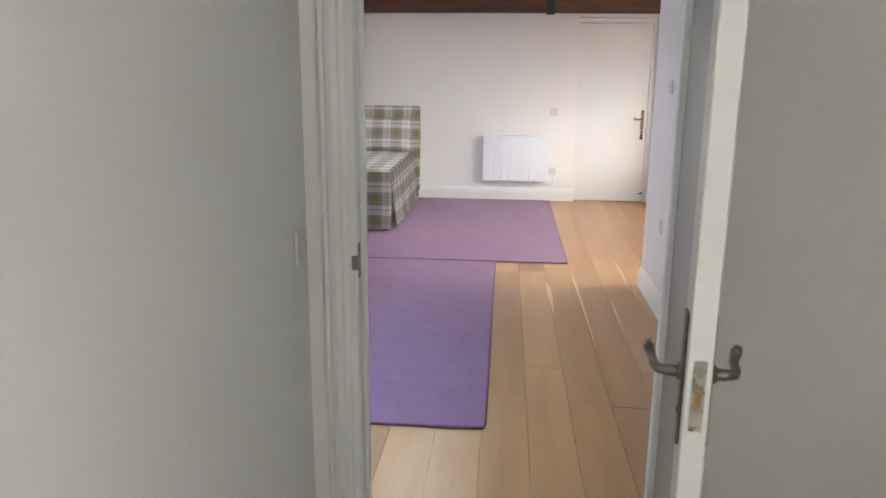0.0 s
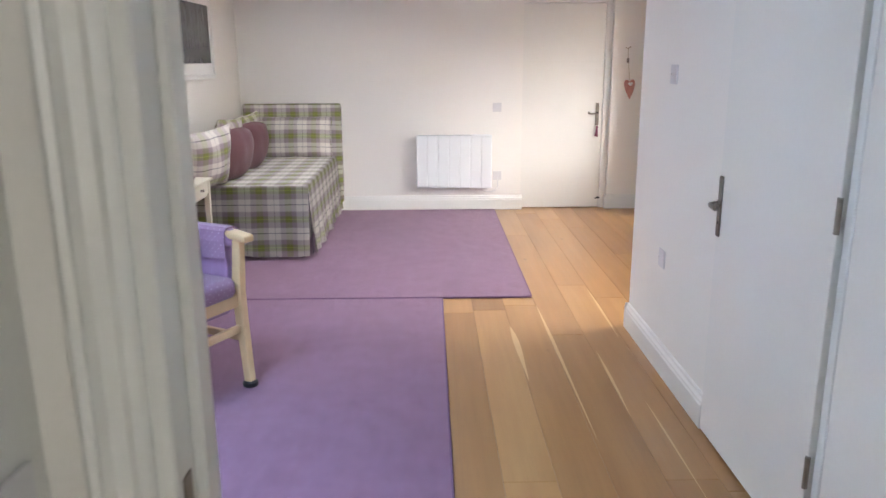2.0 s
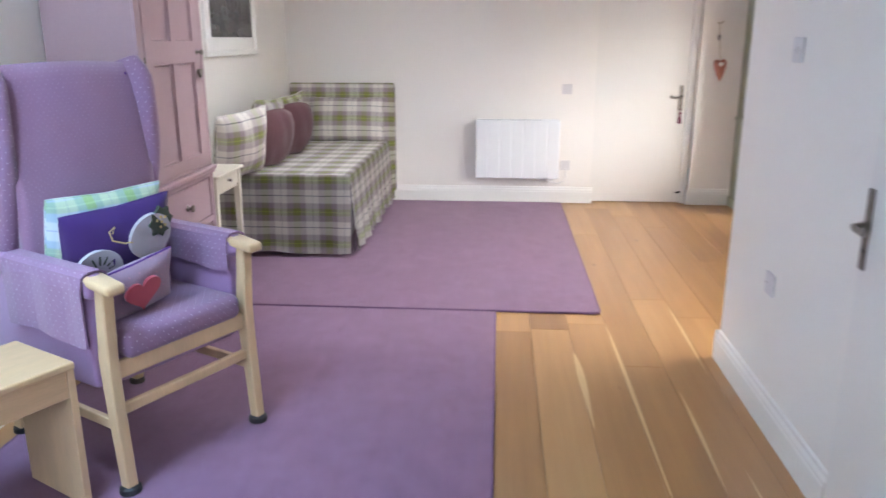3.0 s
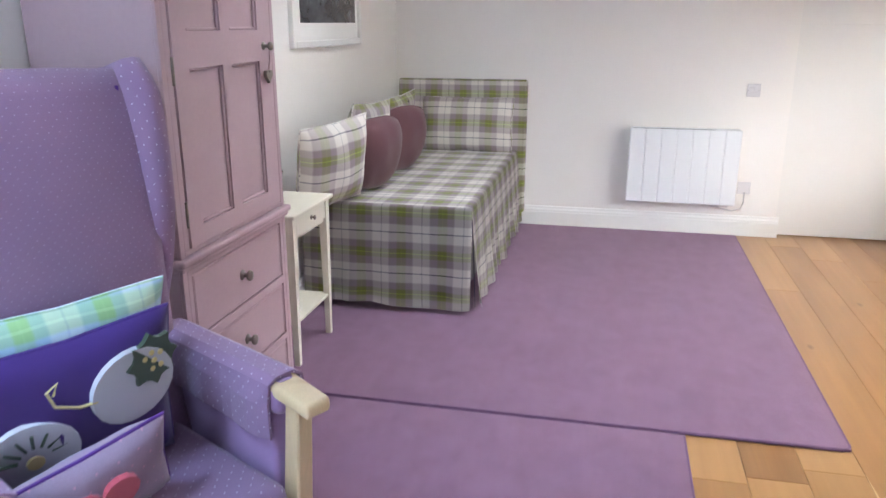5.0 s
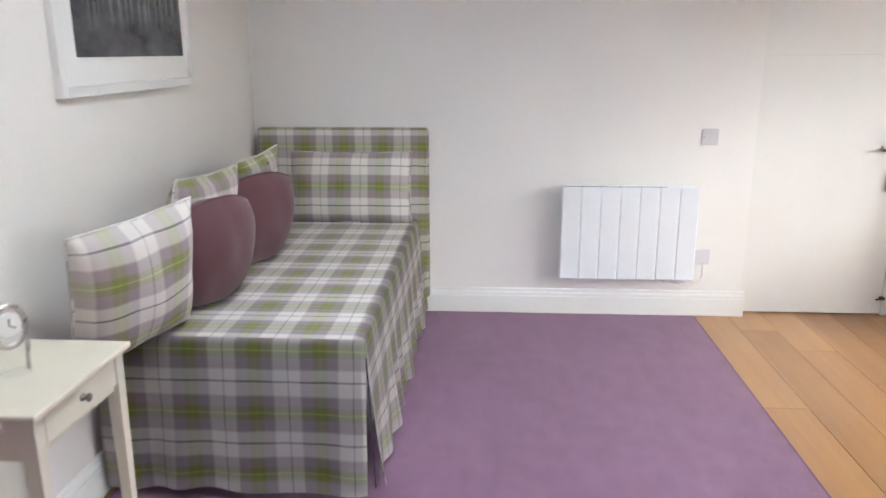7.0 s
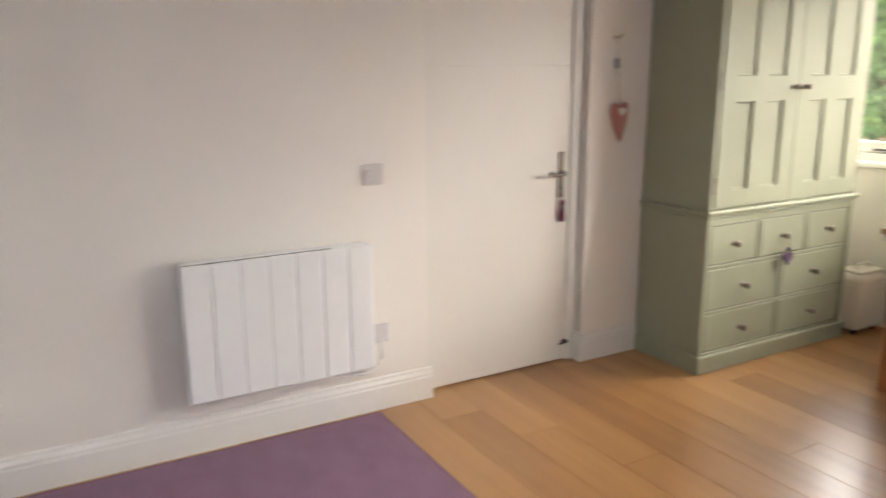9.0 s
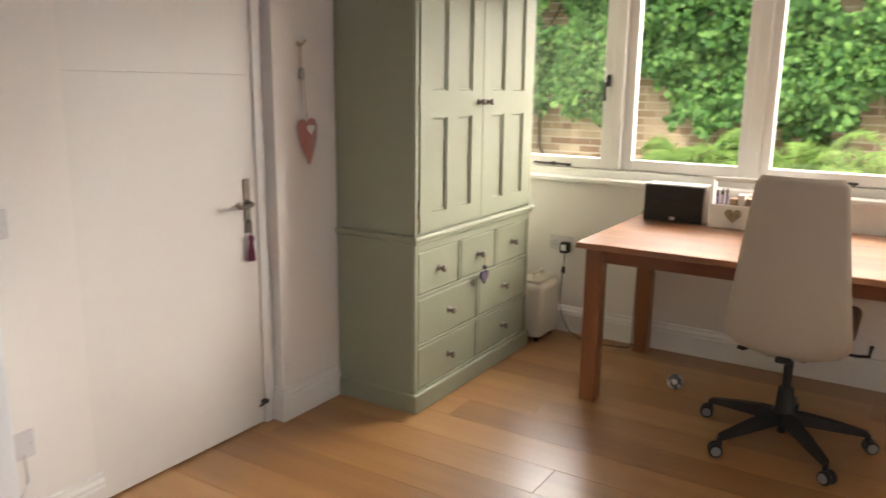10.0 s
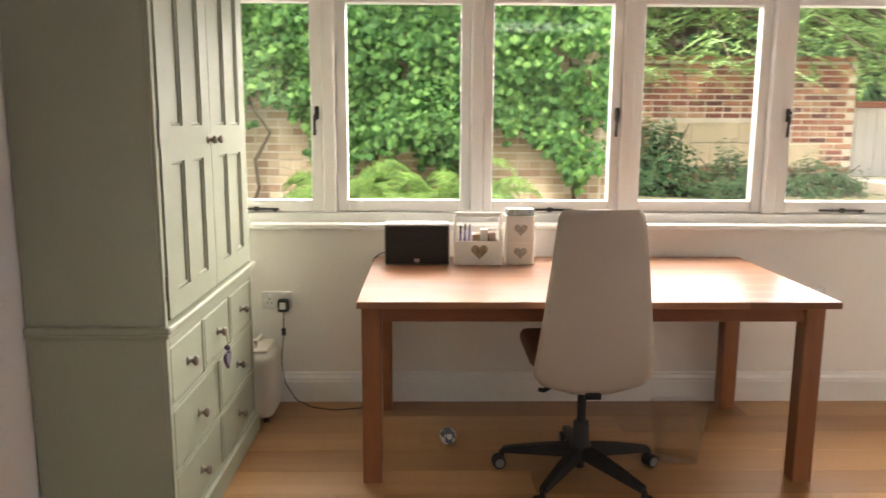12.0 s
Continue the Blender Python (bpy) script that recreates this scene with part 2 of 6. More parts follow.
def block_wood(name, along, dark, light):
    """Oiled hardwood glued up from staves that run along one axis."""
    k = Nodes(name)
    s = k.n("SeparateXYZ", Vector=k.coords("Object"))
    a, b = (0, 1) if along == "x" else (1, 0)
    lane = k.math("FLOOR", k.math("DIVIDE", s.outputs[b], 0.042))
    offs = k.math("MULTIPLY", k.math("FRACT", k.math("MULTIPLY", lane, 0.618)), 0.9)
    cell = k.math("FLOOR", k.math("DIVIDE", k.math("ADD", s.outputs[a], offs), 0.46))
    w = k.n("TexWhiteNoise", Vector=k.n("CombineXYZ", X=lane, Y=cell, Z=0.0).outputs[0])
    g = k.noise(k.coords("Object", (3, 60, 60) if along == "x" else (60, 3, 60)), 1.2, 4)
    f = k.math("ADD", k.math("MULTIPLY", w.outputs["Value"], 0.6), k.math("MULTIPLY", g, 0.4))
    k.bump(g, 0.08, 0.0006)
    return k.done(k.ramp(f, (0.15, dark), (0.85, light)), k.math("ADD", k.math("MULTIPLY", g, 0.1), 0.28))


DESK_TOP = block_wood("desk_staves", "y", rgb(0.215, 0.092, 0.044), rgb(0.335, 0.160, 0.080))
DESK_WOOD = surface("desk_hardwood", rgb(0.26, 0.10, 0.04), 0.38, 0.25, 2, 25, 0.12, 0.001, (12, 12, 0.8))
DESK_RAIL = surface("desk_rail_wood", rgb(0.25, 0.095, 0.04), 0.38, 0.25, 2, 25, 0.12, 0.001, (12, 0.8, 12))


def pane_glass(name, rough=0.0, relief=0.0, tint=(0.96, 0.98, 0.97, 1)):
    k = Nodes(name)
    if relief:
        v = k.coords("Object", (45, 45, 4))
        k.bump(k.noise(v, 1.0, 3), relief, 0.004)
    return k.done(tint, rough, Transmission_Weight=1.0, IOR=1.45)


GLASS = pane_glass("window_glass")
RAIN_GLASS = pane_glass("obscured_glass", 0.40, 0.07, rgb(0.80, 0.88, 0.87))


def acrylic():
    k = Nodes("clear_acrylic")
    clear = k.n("BsdfTransparent", Color=rgb(0.985, 0.99, 0.988))
    shine = k.n("BsdfGlossy", Roughness=0.05)
    mx = k.n("MixShader", i0=k.math("ADD", k.math("MULTIPLY", k.math("POWER", k.n("LayerWeight", Blend=0.5).outputs["Facing"], 4.0), 0.5), 0.035), i1=clear.outputs[0], i2=shine.outputs[0])
    k.t.links.new(mx.outputs[0], k.t.nodes["Material Output"].inputs[0])
    return k.m


CLEAR_PLASTIC = acrylic()


# ---- mesh helpers ----
def uv_box(bm, origin=(0, 0, 0)):
    """Box-mapped UVs in metres."""
    lay = bm.loops.layers.uv.verify()
    bm.normal_update()
    for f in bm.faces:
        n = f.normal
        ax = max(range(3), key=lambda i: abs(n[i]))
        for l in f.loops:
            p = l.vert.co
            l[lay].uv = ((p.y, p.z) if ax == 0 else (p.x, p.z) if ax == 1 else (p.x, p.y))


def finish(name, bm, material, smooth=False):
    if not bm.loops.layers.uv:
        uv_box(bm)
    bmesh.ops.recalc_face_normals(bm, faces=bm.faces)
    me = bpy.data.meshes.new(name)
    if smooth:
        for f in bm.faces:
            f.smooth = True
    bm.to_mesh(me)
    bm.free()
    me.materials.append(material)
    return me


def part(name, bm, material, parent=None, label="", smooth=False):
    """Links a bmesh as one mesh object under a thing or a part."""
    ob = new(name, finish(name, bm, material, smooth))
    if parent:
        ob.parent = parent
        top = parent
        while top.parent:
            top = top.parent
        if top.type == "EMPTY":
            ob.parent = parent
    if label:
        tagged(ob, label)
    return ob


def thing(name, label, category, group="", kind="", m=None):
    ob = new(name)
    ob.empty_display_size = 0.1
    if m is not None:
        ob.matrix_basis = m
    return tagged(ob, label, category, group, kind)


def box(bm, x0, x1, y0, y1, z0, z1, bevel=0.0, seg=1):
    """Adds a box, with bevelled edges where wanted."""
    b = bmesh.new()
    bmesh.ops.create_cube(b, size=1.0)
    for v in b.verts:
        v.co = Vector(((x0 + x1) / 2 + v.co.x * (x1 - x0), (y0 + y1) / 2 + v.co.y * (y1 - y0), (z0 + z1) / 2 + v.co.z * (z1 - z0)))
    if bevel:
        bmesh.ops.bevel(b, geom=b.edges[:], offset=bevel, segments=seg, affect="EDGES", profile=0.5)
    join(bm, b)
    return bm


def join(bm, b, m=None):
    if m is not None:
        b.transform(m)
    me = bpy.data.meshes.new("tmp")
    b.to_mesh(me)
    b.free()
    bm.from_mesh(me)
    bpy.data.meshes.remove(me)
    return bm


def cube(*a, **k):
    return box(bmesh.new(), *a, **k)


def tube(bm, points, radius, sides=8, closed=False, caps=True):
    """Sweeps a round section along points; radius is a number or one for each point."""
    pts = [Vector(p) for p in points]
    rings, up = [], Vector((0, 0, 1))
    for i, p in enumerate(pts):
        a, b = pts[i - 1 if i or closed else 0], pts[(i + 1) % len(pts) if closed or i + 1 < len(pts) else i]
        d = (b - a).normalized()
        s = d.cross(up if abs(d.z) < 0.95 else Vector((1, 0, 0))).normalized()
        u = s.cross(d)
        r = radius[i] if isinstance(radius, (list, tuple)) else radius
        rings.append([bm.verts.new(p + r * (math.cos(k * math.tau / sides) * s + math.sin(k * math.tau / sides) * u)) for k in range(sides)])
    pairs = list(zip(rings, rings[1:])) + ([(rings[-1], rings[0])] if closed else [])
    for r0, r1 in pairs:
        for k in range(sides):
            bm.faces.new((r0[k], r0[(k + 1) % sides], r1[(k + 1) % sides], r1[k]))
    if caps and not closed:
        bm.faces.new(rings[0]), bm.faces.new(rings[-1])
    return bm


def lathe(bm, profile, sides=16, m=None):
    """Turns a profile of (radius, height) round z."""
    b = bmesh.new()
    rings = []
    for r, z in profile:
        if r < 1e-5:
            rings.append([b.verts.new((0, 0, z))])
        else:
            rings.append([b.verts.new((r * math.cos(k * math.tau / sides), r * math.sin(k * math.tau / sides), z)) for k in range(sides)])
    for r0, r1 in zip(rings, rings[1:]):
        for k in range(sides):
            q = [r0[k % len(r0)], r0[(k + 1) % len(r0)], r1[(k + 1) % len(r1)], r1[k % len(r1)]]
            q = list(dict.fromkeys(q))
            if len(q) > 2:
                b.faces.new(q)
    for r in (rings[0], rings[-1]):
        if len(r) > 2:
            b.faces.new(r)
    return join(bm, b, m)


def prism(bm, outline, depth, m=None):
    """Extrudes an outline in the x-z plane along +y."""
    b = bmesh.new()
    lo = [b.verts.new((x, 0, z)) for x, z in outline]
    hi = [b.verts.new((x, depth, z)) for x, z in outline]
    b.faces.new(lo), b.faces.new(hi[::-1])
    for i in range(len(lo)):
        j = (i + 1) % len(lo)
        b.faces.new((lo[i], hi[i], hi[j], lo[j]))
    return join(bm, b, m)


def cushion(w, h, d, rumple=0.0, n=16, seed=0, soft=0.0):
    """A plump cushion standing in the x-z plane, base at z = 0, with pinched corners and a seam."""
    bm = bmesh.new()
    lay = bm.loops.layers.uv.new()
    rnd = random.Random(seed)
    ph = [rnd.uniform(0, 6.28) for _ in range(6)]
    sides = []
    for s in (-1, 1):
        grid = []
        for j in range(n + 1):
            row = []
            for i in range(n + 1):
                u, v = i / n * 2 - 1, j / n * 2 - 1
                puff = max(0.0, (1 - abs(u) ** 2.6) * (1 - abs(v) ** 2.6)) ** 0.55
                pinch = 1 - 0.055 * (1 - abs(u * v)) * (1 if max(abs(u), abs(v)) > 0.5 else 0.6)
                r = rumple * (math.sin(5 * u + ph[0]) * math.sin(4 * v + ph[1]) + 0.6 * math.sin(9 * u + 3 * v + ph[2]))
                y = s * (d / 2 * puff + 0.004) + r * puff * 0.5
                row.append(bm.verts.new((u * w / 2 * pinch * (1 - soft * v * v) ** 0.5, y, (v * pinch * (1 - soft * u * u) ** 0.5 + 1) * h / 2)))
            grid.append(row)
        sides.append(grid)
        for j in range(n):
            for i in range(n):
                q = (grid[j][i], grid[j][i + 1], grid[j + 1][i + 1], grid[j + 1][i])
                f = bm.faces.new(q if s < 0 else q[::-1])
                for l in f.loops:
                    l[lay].uv = (l.vert.co.x + s * 0.03 + seed * 0.047, l.vert.co.z + seed * 0.031)
    a, b = sides
    ring = lambda g: [g[0][i] for i in range(n)] + [g[j][n] for j in range(n)] + [g[n][i] for i in range(n, 0, -1)] + [g[j][0] for j in range(n, 0, -1)]
    ra, rb = ring(a), ring(b)
    for i in range(len(ra)):
        j = (i + 1) % len(ra)
        f = bm.faces.new((ra[j], ra[i], rb[i], rb[j]))
        for l in f.loops:
            l[lay].uv = (l.vert.co.x, l.vert.co.z)
    return bm


def edge_loop(w, h, n=16, soft=0.0):
    """The seam line of such a cushion."""
    pts = []
    for u, v in [(i / n * 2 - 1, -1) for i in range(n)] + [(1, j / n * 2 - 1) for j in range(n)] + [(1 - i / n * 2, 1) for i in range(n)] + [(-1, 1 - j / n * 2) for j in range(n)]:
        p = 1 - 0.055 * (1 - abs(u * v))
        pts.append((u * w / 2 * p * (1 - soft * v * v) ** 0.5, 0, (v * p * (1 - soft * u * u) ** 0.5 + 1) * h / 2))
    return pts


def knob(parent, x, y, z, m_out, r=0.017, material=None, length=0.032, name="knob"):
    """A turned knob; m_out turns +z into the way it points."""
    bm = lathe(bmesh.new(), [(r * 0.95, 0), (r * 0.9, 0.003), (r * 0.45, 0.006), (r * 0.42, length * 0.5), (r * 0.9, length * 0.62), (r, length * 0.8), (r * 0.75, length * 0.96), (0, length)], 14, pose(x, y, z) @ m_out)
    return part(name, bm, material or PEWTER, parent, smooth=True)

# ---- the shell of the place ----
LX, RX, NY, SY = -2.75, 2.66, 0.0, -6.60   # west wall, east wall, north wall, south wall (inner faces)
TOP = 2.38
BX, BY = 0.185, -3.45                       # the cupboard block beside the hall door
T = 0.22


def structure(name, bm, material, label, category="wall"):
    return tagged(part(name, bm, material), label, category, kind="structure")


# Sub-floor under the boards, and the hall's floor.
structure("floor", cube(LX - T, RX + T, SY - 4.2, NY + 0.32, -0.20, -0.022), surface("screed", rgb(0.2, 0.15, 0.1), 0.9), "oak boarded floor with worn oiled planks", "floor")
structure("wall_west", cube(LX - T, LX, SY - 0.12, NY + T, -0.022, TOP), WALL, "plain warm white painted plaster wall")
# North wall: the plain part, the part beyond the door, and the piece over the door.
bm = cube(LX, -0.02, NY, NY + T, -0.022, TOP)
box(bm, 0.845, RX + T, NY, NY + T, -0.022, TOP)
box(bm, -0.02, 0.845, NY, NY + T, 2.04, TOP)
box(bm, -0.02, 0.845, NY + 0.14, NY + T, -0.022, 2.04)
structure("wall_north", bm, WALL, "plain warm white painted plaster wall with a doorway")
# East wall under, over and beside the window band.
WY0, WY1, WZ0, WZ1 = -3.68, -0.02, 0.905, 2.03
bm = cube(RX, RX + T, -4.10, NY, -0.022, WZ0)
box(bm, RX, RX + T, -4.10, NY, WZ1, TOP)
box(bm, RX, RX + T, -4.10, WY0, WZ0, WZ1)
box(bm, RX, RX + T, WY1, NY, WZ0, WZ1)
structure("wall_east", bm, WALL, "white plaster wall below a band of windows")
# Cupboard block beside the hall door; the closet door sits in its west face.
CY0, CY1 = -5.545, -4.66
for a in ((BX, BX + 0.12, SY, CY0, -0.022, TOP), (BX, BX + 0.12, CY1, BY, -0.022, TOP), (BX, BX + 0.12, CY0, CY1, 2.03, TOP), (BX + 0.12, 1.4, BY - 0.12, BY, -0.022, TOP),
          (1.28, 1.4, -4.22, BY - 0.12, -0.022, TOP), (1.4, RX + T, -4.22, -4.10, -0.022, TOP), (BX + 0.08, BX + 0.12, CY0, CY1, -0.022, 2.03)):
    structure("wall_block", cube(*a), WALL, "white plaster wall of a built-in closet beside the doorway")
# South wall with the hall doorway and an unseen window, added to light the armchair corner.
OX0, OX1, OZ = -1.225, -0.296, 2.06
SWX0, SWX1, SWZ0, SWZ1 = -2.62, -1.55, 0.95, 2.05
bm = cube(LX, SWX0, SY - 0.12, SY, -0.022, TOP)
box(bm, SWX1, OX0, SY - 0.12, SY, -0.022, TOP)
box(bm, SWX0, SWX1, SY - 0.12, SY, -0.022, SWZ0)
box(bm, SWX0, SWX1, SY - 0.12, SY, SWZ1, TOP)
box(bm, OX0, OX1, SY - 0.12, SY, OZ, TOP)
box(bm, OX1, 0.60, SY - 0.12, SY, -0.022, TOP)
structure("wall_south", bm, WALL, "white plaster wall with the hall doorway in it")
ADDED_ROOFLIGHTS = ((-2.70, -1.95, -6.17, -5.03), (-1.95, -1.15, -2.92, -1.78))   # unseen, added for light over the armchair end, and by the bed
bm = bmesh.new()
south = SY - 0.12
for x0, x1, y0, y1 in ADDED_ROOFLIGHTS:
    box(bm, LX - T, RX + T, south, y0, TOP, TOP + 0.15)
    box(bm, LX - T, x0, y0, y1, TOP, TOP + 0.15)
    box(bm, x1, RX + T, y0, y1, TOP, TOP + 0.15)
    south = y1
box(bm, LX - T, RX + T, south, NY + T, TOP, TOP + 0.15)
structure("ceiling", bm, CEILING, "plain white plastered ceiling with two added rooflights", "ceiling")
# Deep shafts, added so that no direct sun falls through.
for i, (x0, x1, y0, y1) in enumerate(ADDED_ROOFLIGHTS):
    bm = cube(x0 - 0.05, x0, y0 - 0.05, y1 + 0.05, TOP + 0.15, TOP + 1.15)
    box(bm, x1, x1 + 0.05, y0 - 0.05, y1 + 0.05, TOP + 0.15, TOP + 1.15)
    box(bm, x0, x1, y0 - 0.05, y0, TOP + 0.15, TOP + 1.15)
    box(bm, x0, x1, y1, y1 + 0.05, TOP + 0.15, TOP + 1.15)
    structure("rooflight_shaft", bm, CEILING, "unseen white shaft added to keep sun out of the rooflight", "shaft")
    rl = thing("window_%d" % (4 + i), "unseen white-framed rooflight added for light from above", "rooflight", kind="structure")
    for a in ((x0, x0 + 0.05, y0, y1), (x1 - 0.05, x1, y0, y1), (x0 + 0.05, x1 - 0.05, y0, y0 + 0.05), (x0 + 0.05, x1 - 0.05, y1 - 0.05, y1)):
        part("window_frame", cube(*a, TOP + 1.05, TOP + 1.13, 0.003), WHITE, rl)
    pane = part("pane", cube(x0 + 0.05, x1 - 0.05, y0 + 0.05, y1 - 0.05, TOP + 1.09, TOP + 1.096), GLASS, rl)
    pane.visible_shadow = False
# The hall that the walk starts from.
HX0, HX1, HY = -1.332, 0.45, -10.4
bm = cube(HX0 - 0.12, HX0, HY, SY - 0.12, -0.022, TOP)
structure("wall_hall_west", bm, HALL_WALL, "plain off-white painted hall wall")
# Opening for an unseen window, added to light the hall walls.
HWY0, HWY1, HWZ0, HWZ1 = -10.20, -9.10, 0.95, 2.05
bm = cube(HX1, HX1 + 0.12, HY, HWY0, -0.022, TOP)
box(bm, HX1, HX1 + 0.12, HWY1, SY - 0.12, -0.022, TOP)
box(bm, HX1, HX1 + 0.12, HWY0, HWY1, -0.022, HWZ0)
box(bm, HX1, HX1 + 0.12, HWY0, HWY1, HWZ1, TOP)
structure("wall_hall_east", bm, HALL_WALL, "off-white hall wall with an added window")
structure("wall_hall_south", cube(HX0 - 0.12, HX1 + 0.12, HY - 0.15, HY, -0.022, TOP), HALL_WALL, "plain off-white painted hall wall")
structure("ceiling_hall", cube(HX0 - 0.12, HX1 + 0.12, HY - 0.15, SY - 0.12, TOP, TOP + 0.15), CEILING, "plain white hall ceiling", "ceiling")


def plain_window(name, x0, x1, z0, z1, y, label, m=None):
    """A timber window of two lights in a wall that faces y, turned by m."""
    w = thing(name, label, "window", kind="structure", m=m)
    bm = bmesh.new()
    mid = (x0 + x1) / 2
    for a, b, c, d in ((x0, x0 + 0.06, z0, z1), (x1 - 0.06, x1, z0, z1), (mid - 0.035, mid + 0.035, z0 + 0.06, z1 - 0.06)):
        box(bm, a, b, y - 0.09, y - 0.03, c, d, 0.004)
    for c, d in ((z0, z0 + 0.06), (z1 - 0.06, z1)):
        box(bm, x0 + 0.06, x1 - 0.06, y - 0.09, y - 0.03, c, d, 0.004)
    part("window_frame", bm, WHITE, w)
    for a, b in ((x0 + 0.06, mid - 0.035), (mid + 0.035, x1 - 0.06)):
        pane = part("pane", cube(a, b, y - 0.064, y - 0.058, z0 + 0.06, z1 - 0.06), GLASS, w)
        pane.visible_shadow = False
    part("window_sill", cube(x0 - 0.04, x1 + 0.04, y - 0.03, y + 0.05, z0 - 0.03, z0, 0.006, seg=2), WHITE, w)


plain_window("window_2", SWX0, SWX1, SWZ0, SWZ1, SY, "unseen white timber window added to light the armchair corner")
plain_window("window_3", HWY0, HWY1, HWZ0, HWZ1, 0.0, "unseen white timber window added to light the hall", pose(HX1, 0, 0, 0, 0, 90))

# ---- trim, doors and windows ----
SKIRT = [(0, 0), (0.020, 0), (0.020, 0.098), (0.017, 0.106), (0.017, 0.116), (0.010, 0.128), (0.008, 0.140), (0, 0.144)]


def skirting(a, b, rise=1.0):
    """A moulded board from a to b on the floor; the room lies to the right of the way from a to b."""
    a, b = Vector((*a, 0)), Vector((*b, 0))
    d = b - a
    bm = prism(bmesh.new(), [(x, z * rise) for x, z in SKIRT], d.length)
    bm.transform(pose(a.x, a.y, 0.0, 0, 0, math.degrees(math.atan2(-d.x, d.y))))
    structure("baseboard", bm, WHITE, "white moulded skirting board along the wall", "skirting")


skirting((LX, SY), (LX, NY))
skirting((LX + 0.02, NY), (-0.004, NY))
skirting((0.8455, NY), (1.20, NY))
skirting((0.845, NY + 0.051), (0.845, NY - 0.02))
skirting((RX, NY), (RX, -4.10), 1.06)
skirting((BX, BY - 0.0), (BX, CY1 + 0.002))
skirting((1.4, BY), (BX - 0.02, BY))
skirting((SWX0 - 0.1, SY), (OX0 - 0.1, SY))
bpy.data.objects["baseboard.007"].matrix_basis = pose(SWX0 - 0.1 + OX0 - 0.1, 2 * SY, 0, 0, 0, 180)


def lever(parent, m, flip=1, plate=0.21, material=None):
    """A rustic lever on a long back plate; local x runs along the lever, y points out of the door."""
    mt = material or PEWTER
    bm = cube(-0.017, 0.017, 0, 0.006, -plate / 2, plate / 2, 0.003)
    bm.transform(m)
    p = part("back_plate", bm, mt, parent)
    bm = bmesh.new()
    pts = [(0, 0, 0.01), (0, 0.026, 0.01), (0.006 * flip, 0.042, 0.01), (0.030 * flip, 0.048, 0.008), (0.065 * flip, 0.049, 0.006), (0.085 * flip, 0.052, 0.008), (0.096 * flip, 0.056, 0.018), (0.094 * flip, 0.058, 0.028)]
    tube(bm, pts, [0.012, 0.010, 0.009, 0.0085, 0.008, 0.009, 0.011, 0.008], 10)
    lathe(bm, [(0.0, 0.0), (0.016, 0.0), (0.015, 0.008), (0, 0.009)], 12, pose(0, 0.004, 0.01, -90))
    bm.transform(m)
    part("lever", bm, mt, parent, smooth=True)
    bm = lathe(bmesh.new(), [(0.006, 0), (0.006, 0.002), (0, 0.003)], 8, pose(0, 0.005, -0.06, -90))
    bm.transform(m)
    part("keyhole", bm, GAP_SHADE, parent)
    return p


# North door: a flush white leaf set back in the wall, with one cut line.
d = tagged(thing("door_1", "closed white flush panel door with pewter lever", "door", kind="structure"))
part("leaf", cube(-0.018, 0.776, 0.050, 0.090, 0.008, 1.4353, 0.001), DOOR_WHITE, d)
part("leaf", cube(-0.018, 0.776, 0.050, 0.090, 1.4365, 1.975, 0.001), DOOR_WHITE, d)
part("door_stop", cube(-0.018, 0.776, 0.092, 0.136, 0.0, 1.99), DOOR_WHITE, d)
bm = cube(0.780, 0.822, 0.040, 0.135, 0.0, 2.0, 0.006, seg=2)
box(bm, 0.822, 0.846, 0.052, 0.135, 0.0, 2.0, 0.004)
part("door_frame", bm, WHITE, d)
part("door_frame", cube(-0.018, 0.822, 0.044, 0.135, 1.982, 2.036, 0.005), WHITE, d)
lever(d, pose(0.728, 0.050, 0.935, 0, 0, 180), 1, 0.215)
bm = tube(bmesh.new(), [(0.728, 0.044, 0.875), (0.728, 0.030, 0.875), (0.728, 0.028, 0.85)], 0.004, 6)
part("key", bm, PEWTER, d)
bm = cube(0.757, 0.785, 0.022, 0.049, 0.095, 0.112, 0.004)
tube(bm, [(0.770, 0.03, 0.103), (0.735, 0.025, 0.098)], 0.006, 8)
part("floor_bolt", bm, IRON, d)
t = thing("tassel", "wine-red thread tassel hanging from the door key", "tassel")
bm = tube(bmesh.new(), [(0.728, 0.028, 0.85), (0.728, 0.030, 0.818)], 0.0025, 6)
lathe(bm, [(0.003, 0.03), (0.011, 0.022), (0.013, 0.012), (0.009, 0.004), (0.010, 0)], 12, pose(0.728, 0.030, 0.792))
part("head", bm, TASSEL, t)
bm = bmesh.new()
for i in range(26):
    a, r = i * 2.4, 0.004 + 0.008 * ((i * 7) % 5) / 5
    x, y = math.cos(a) * r, math.sin(a) * r
    tube(bm, [(0.728 + x * 0.7, 0.030 + y * 0.7, 0.794), (0.728 + x * 1.5, 0.030 + y * 1.3, 0.75), (0.728 + x * 1.9, 0.030 + y * 1.5, 0.715 + 0.004 * (i % 3))], 0.0022, 5)
part("fringe", bm, TASSEL, t)

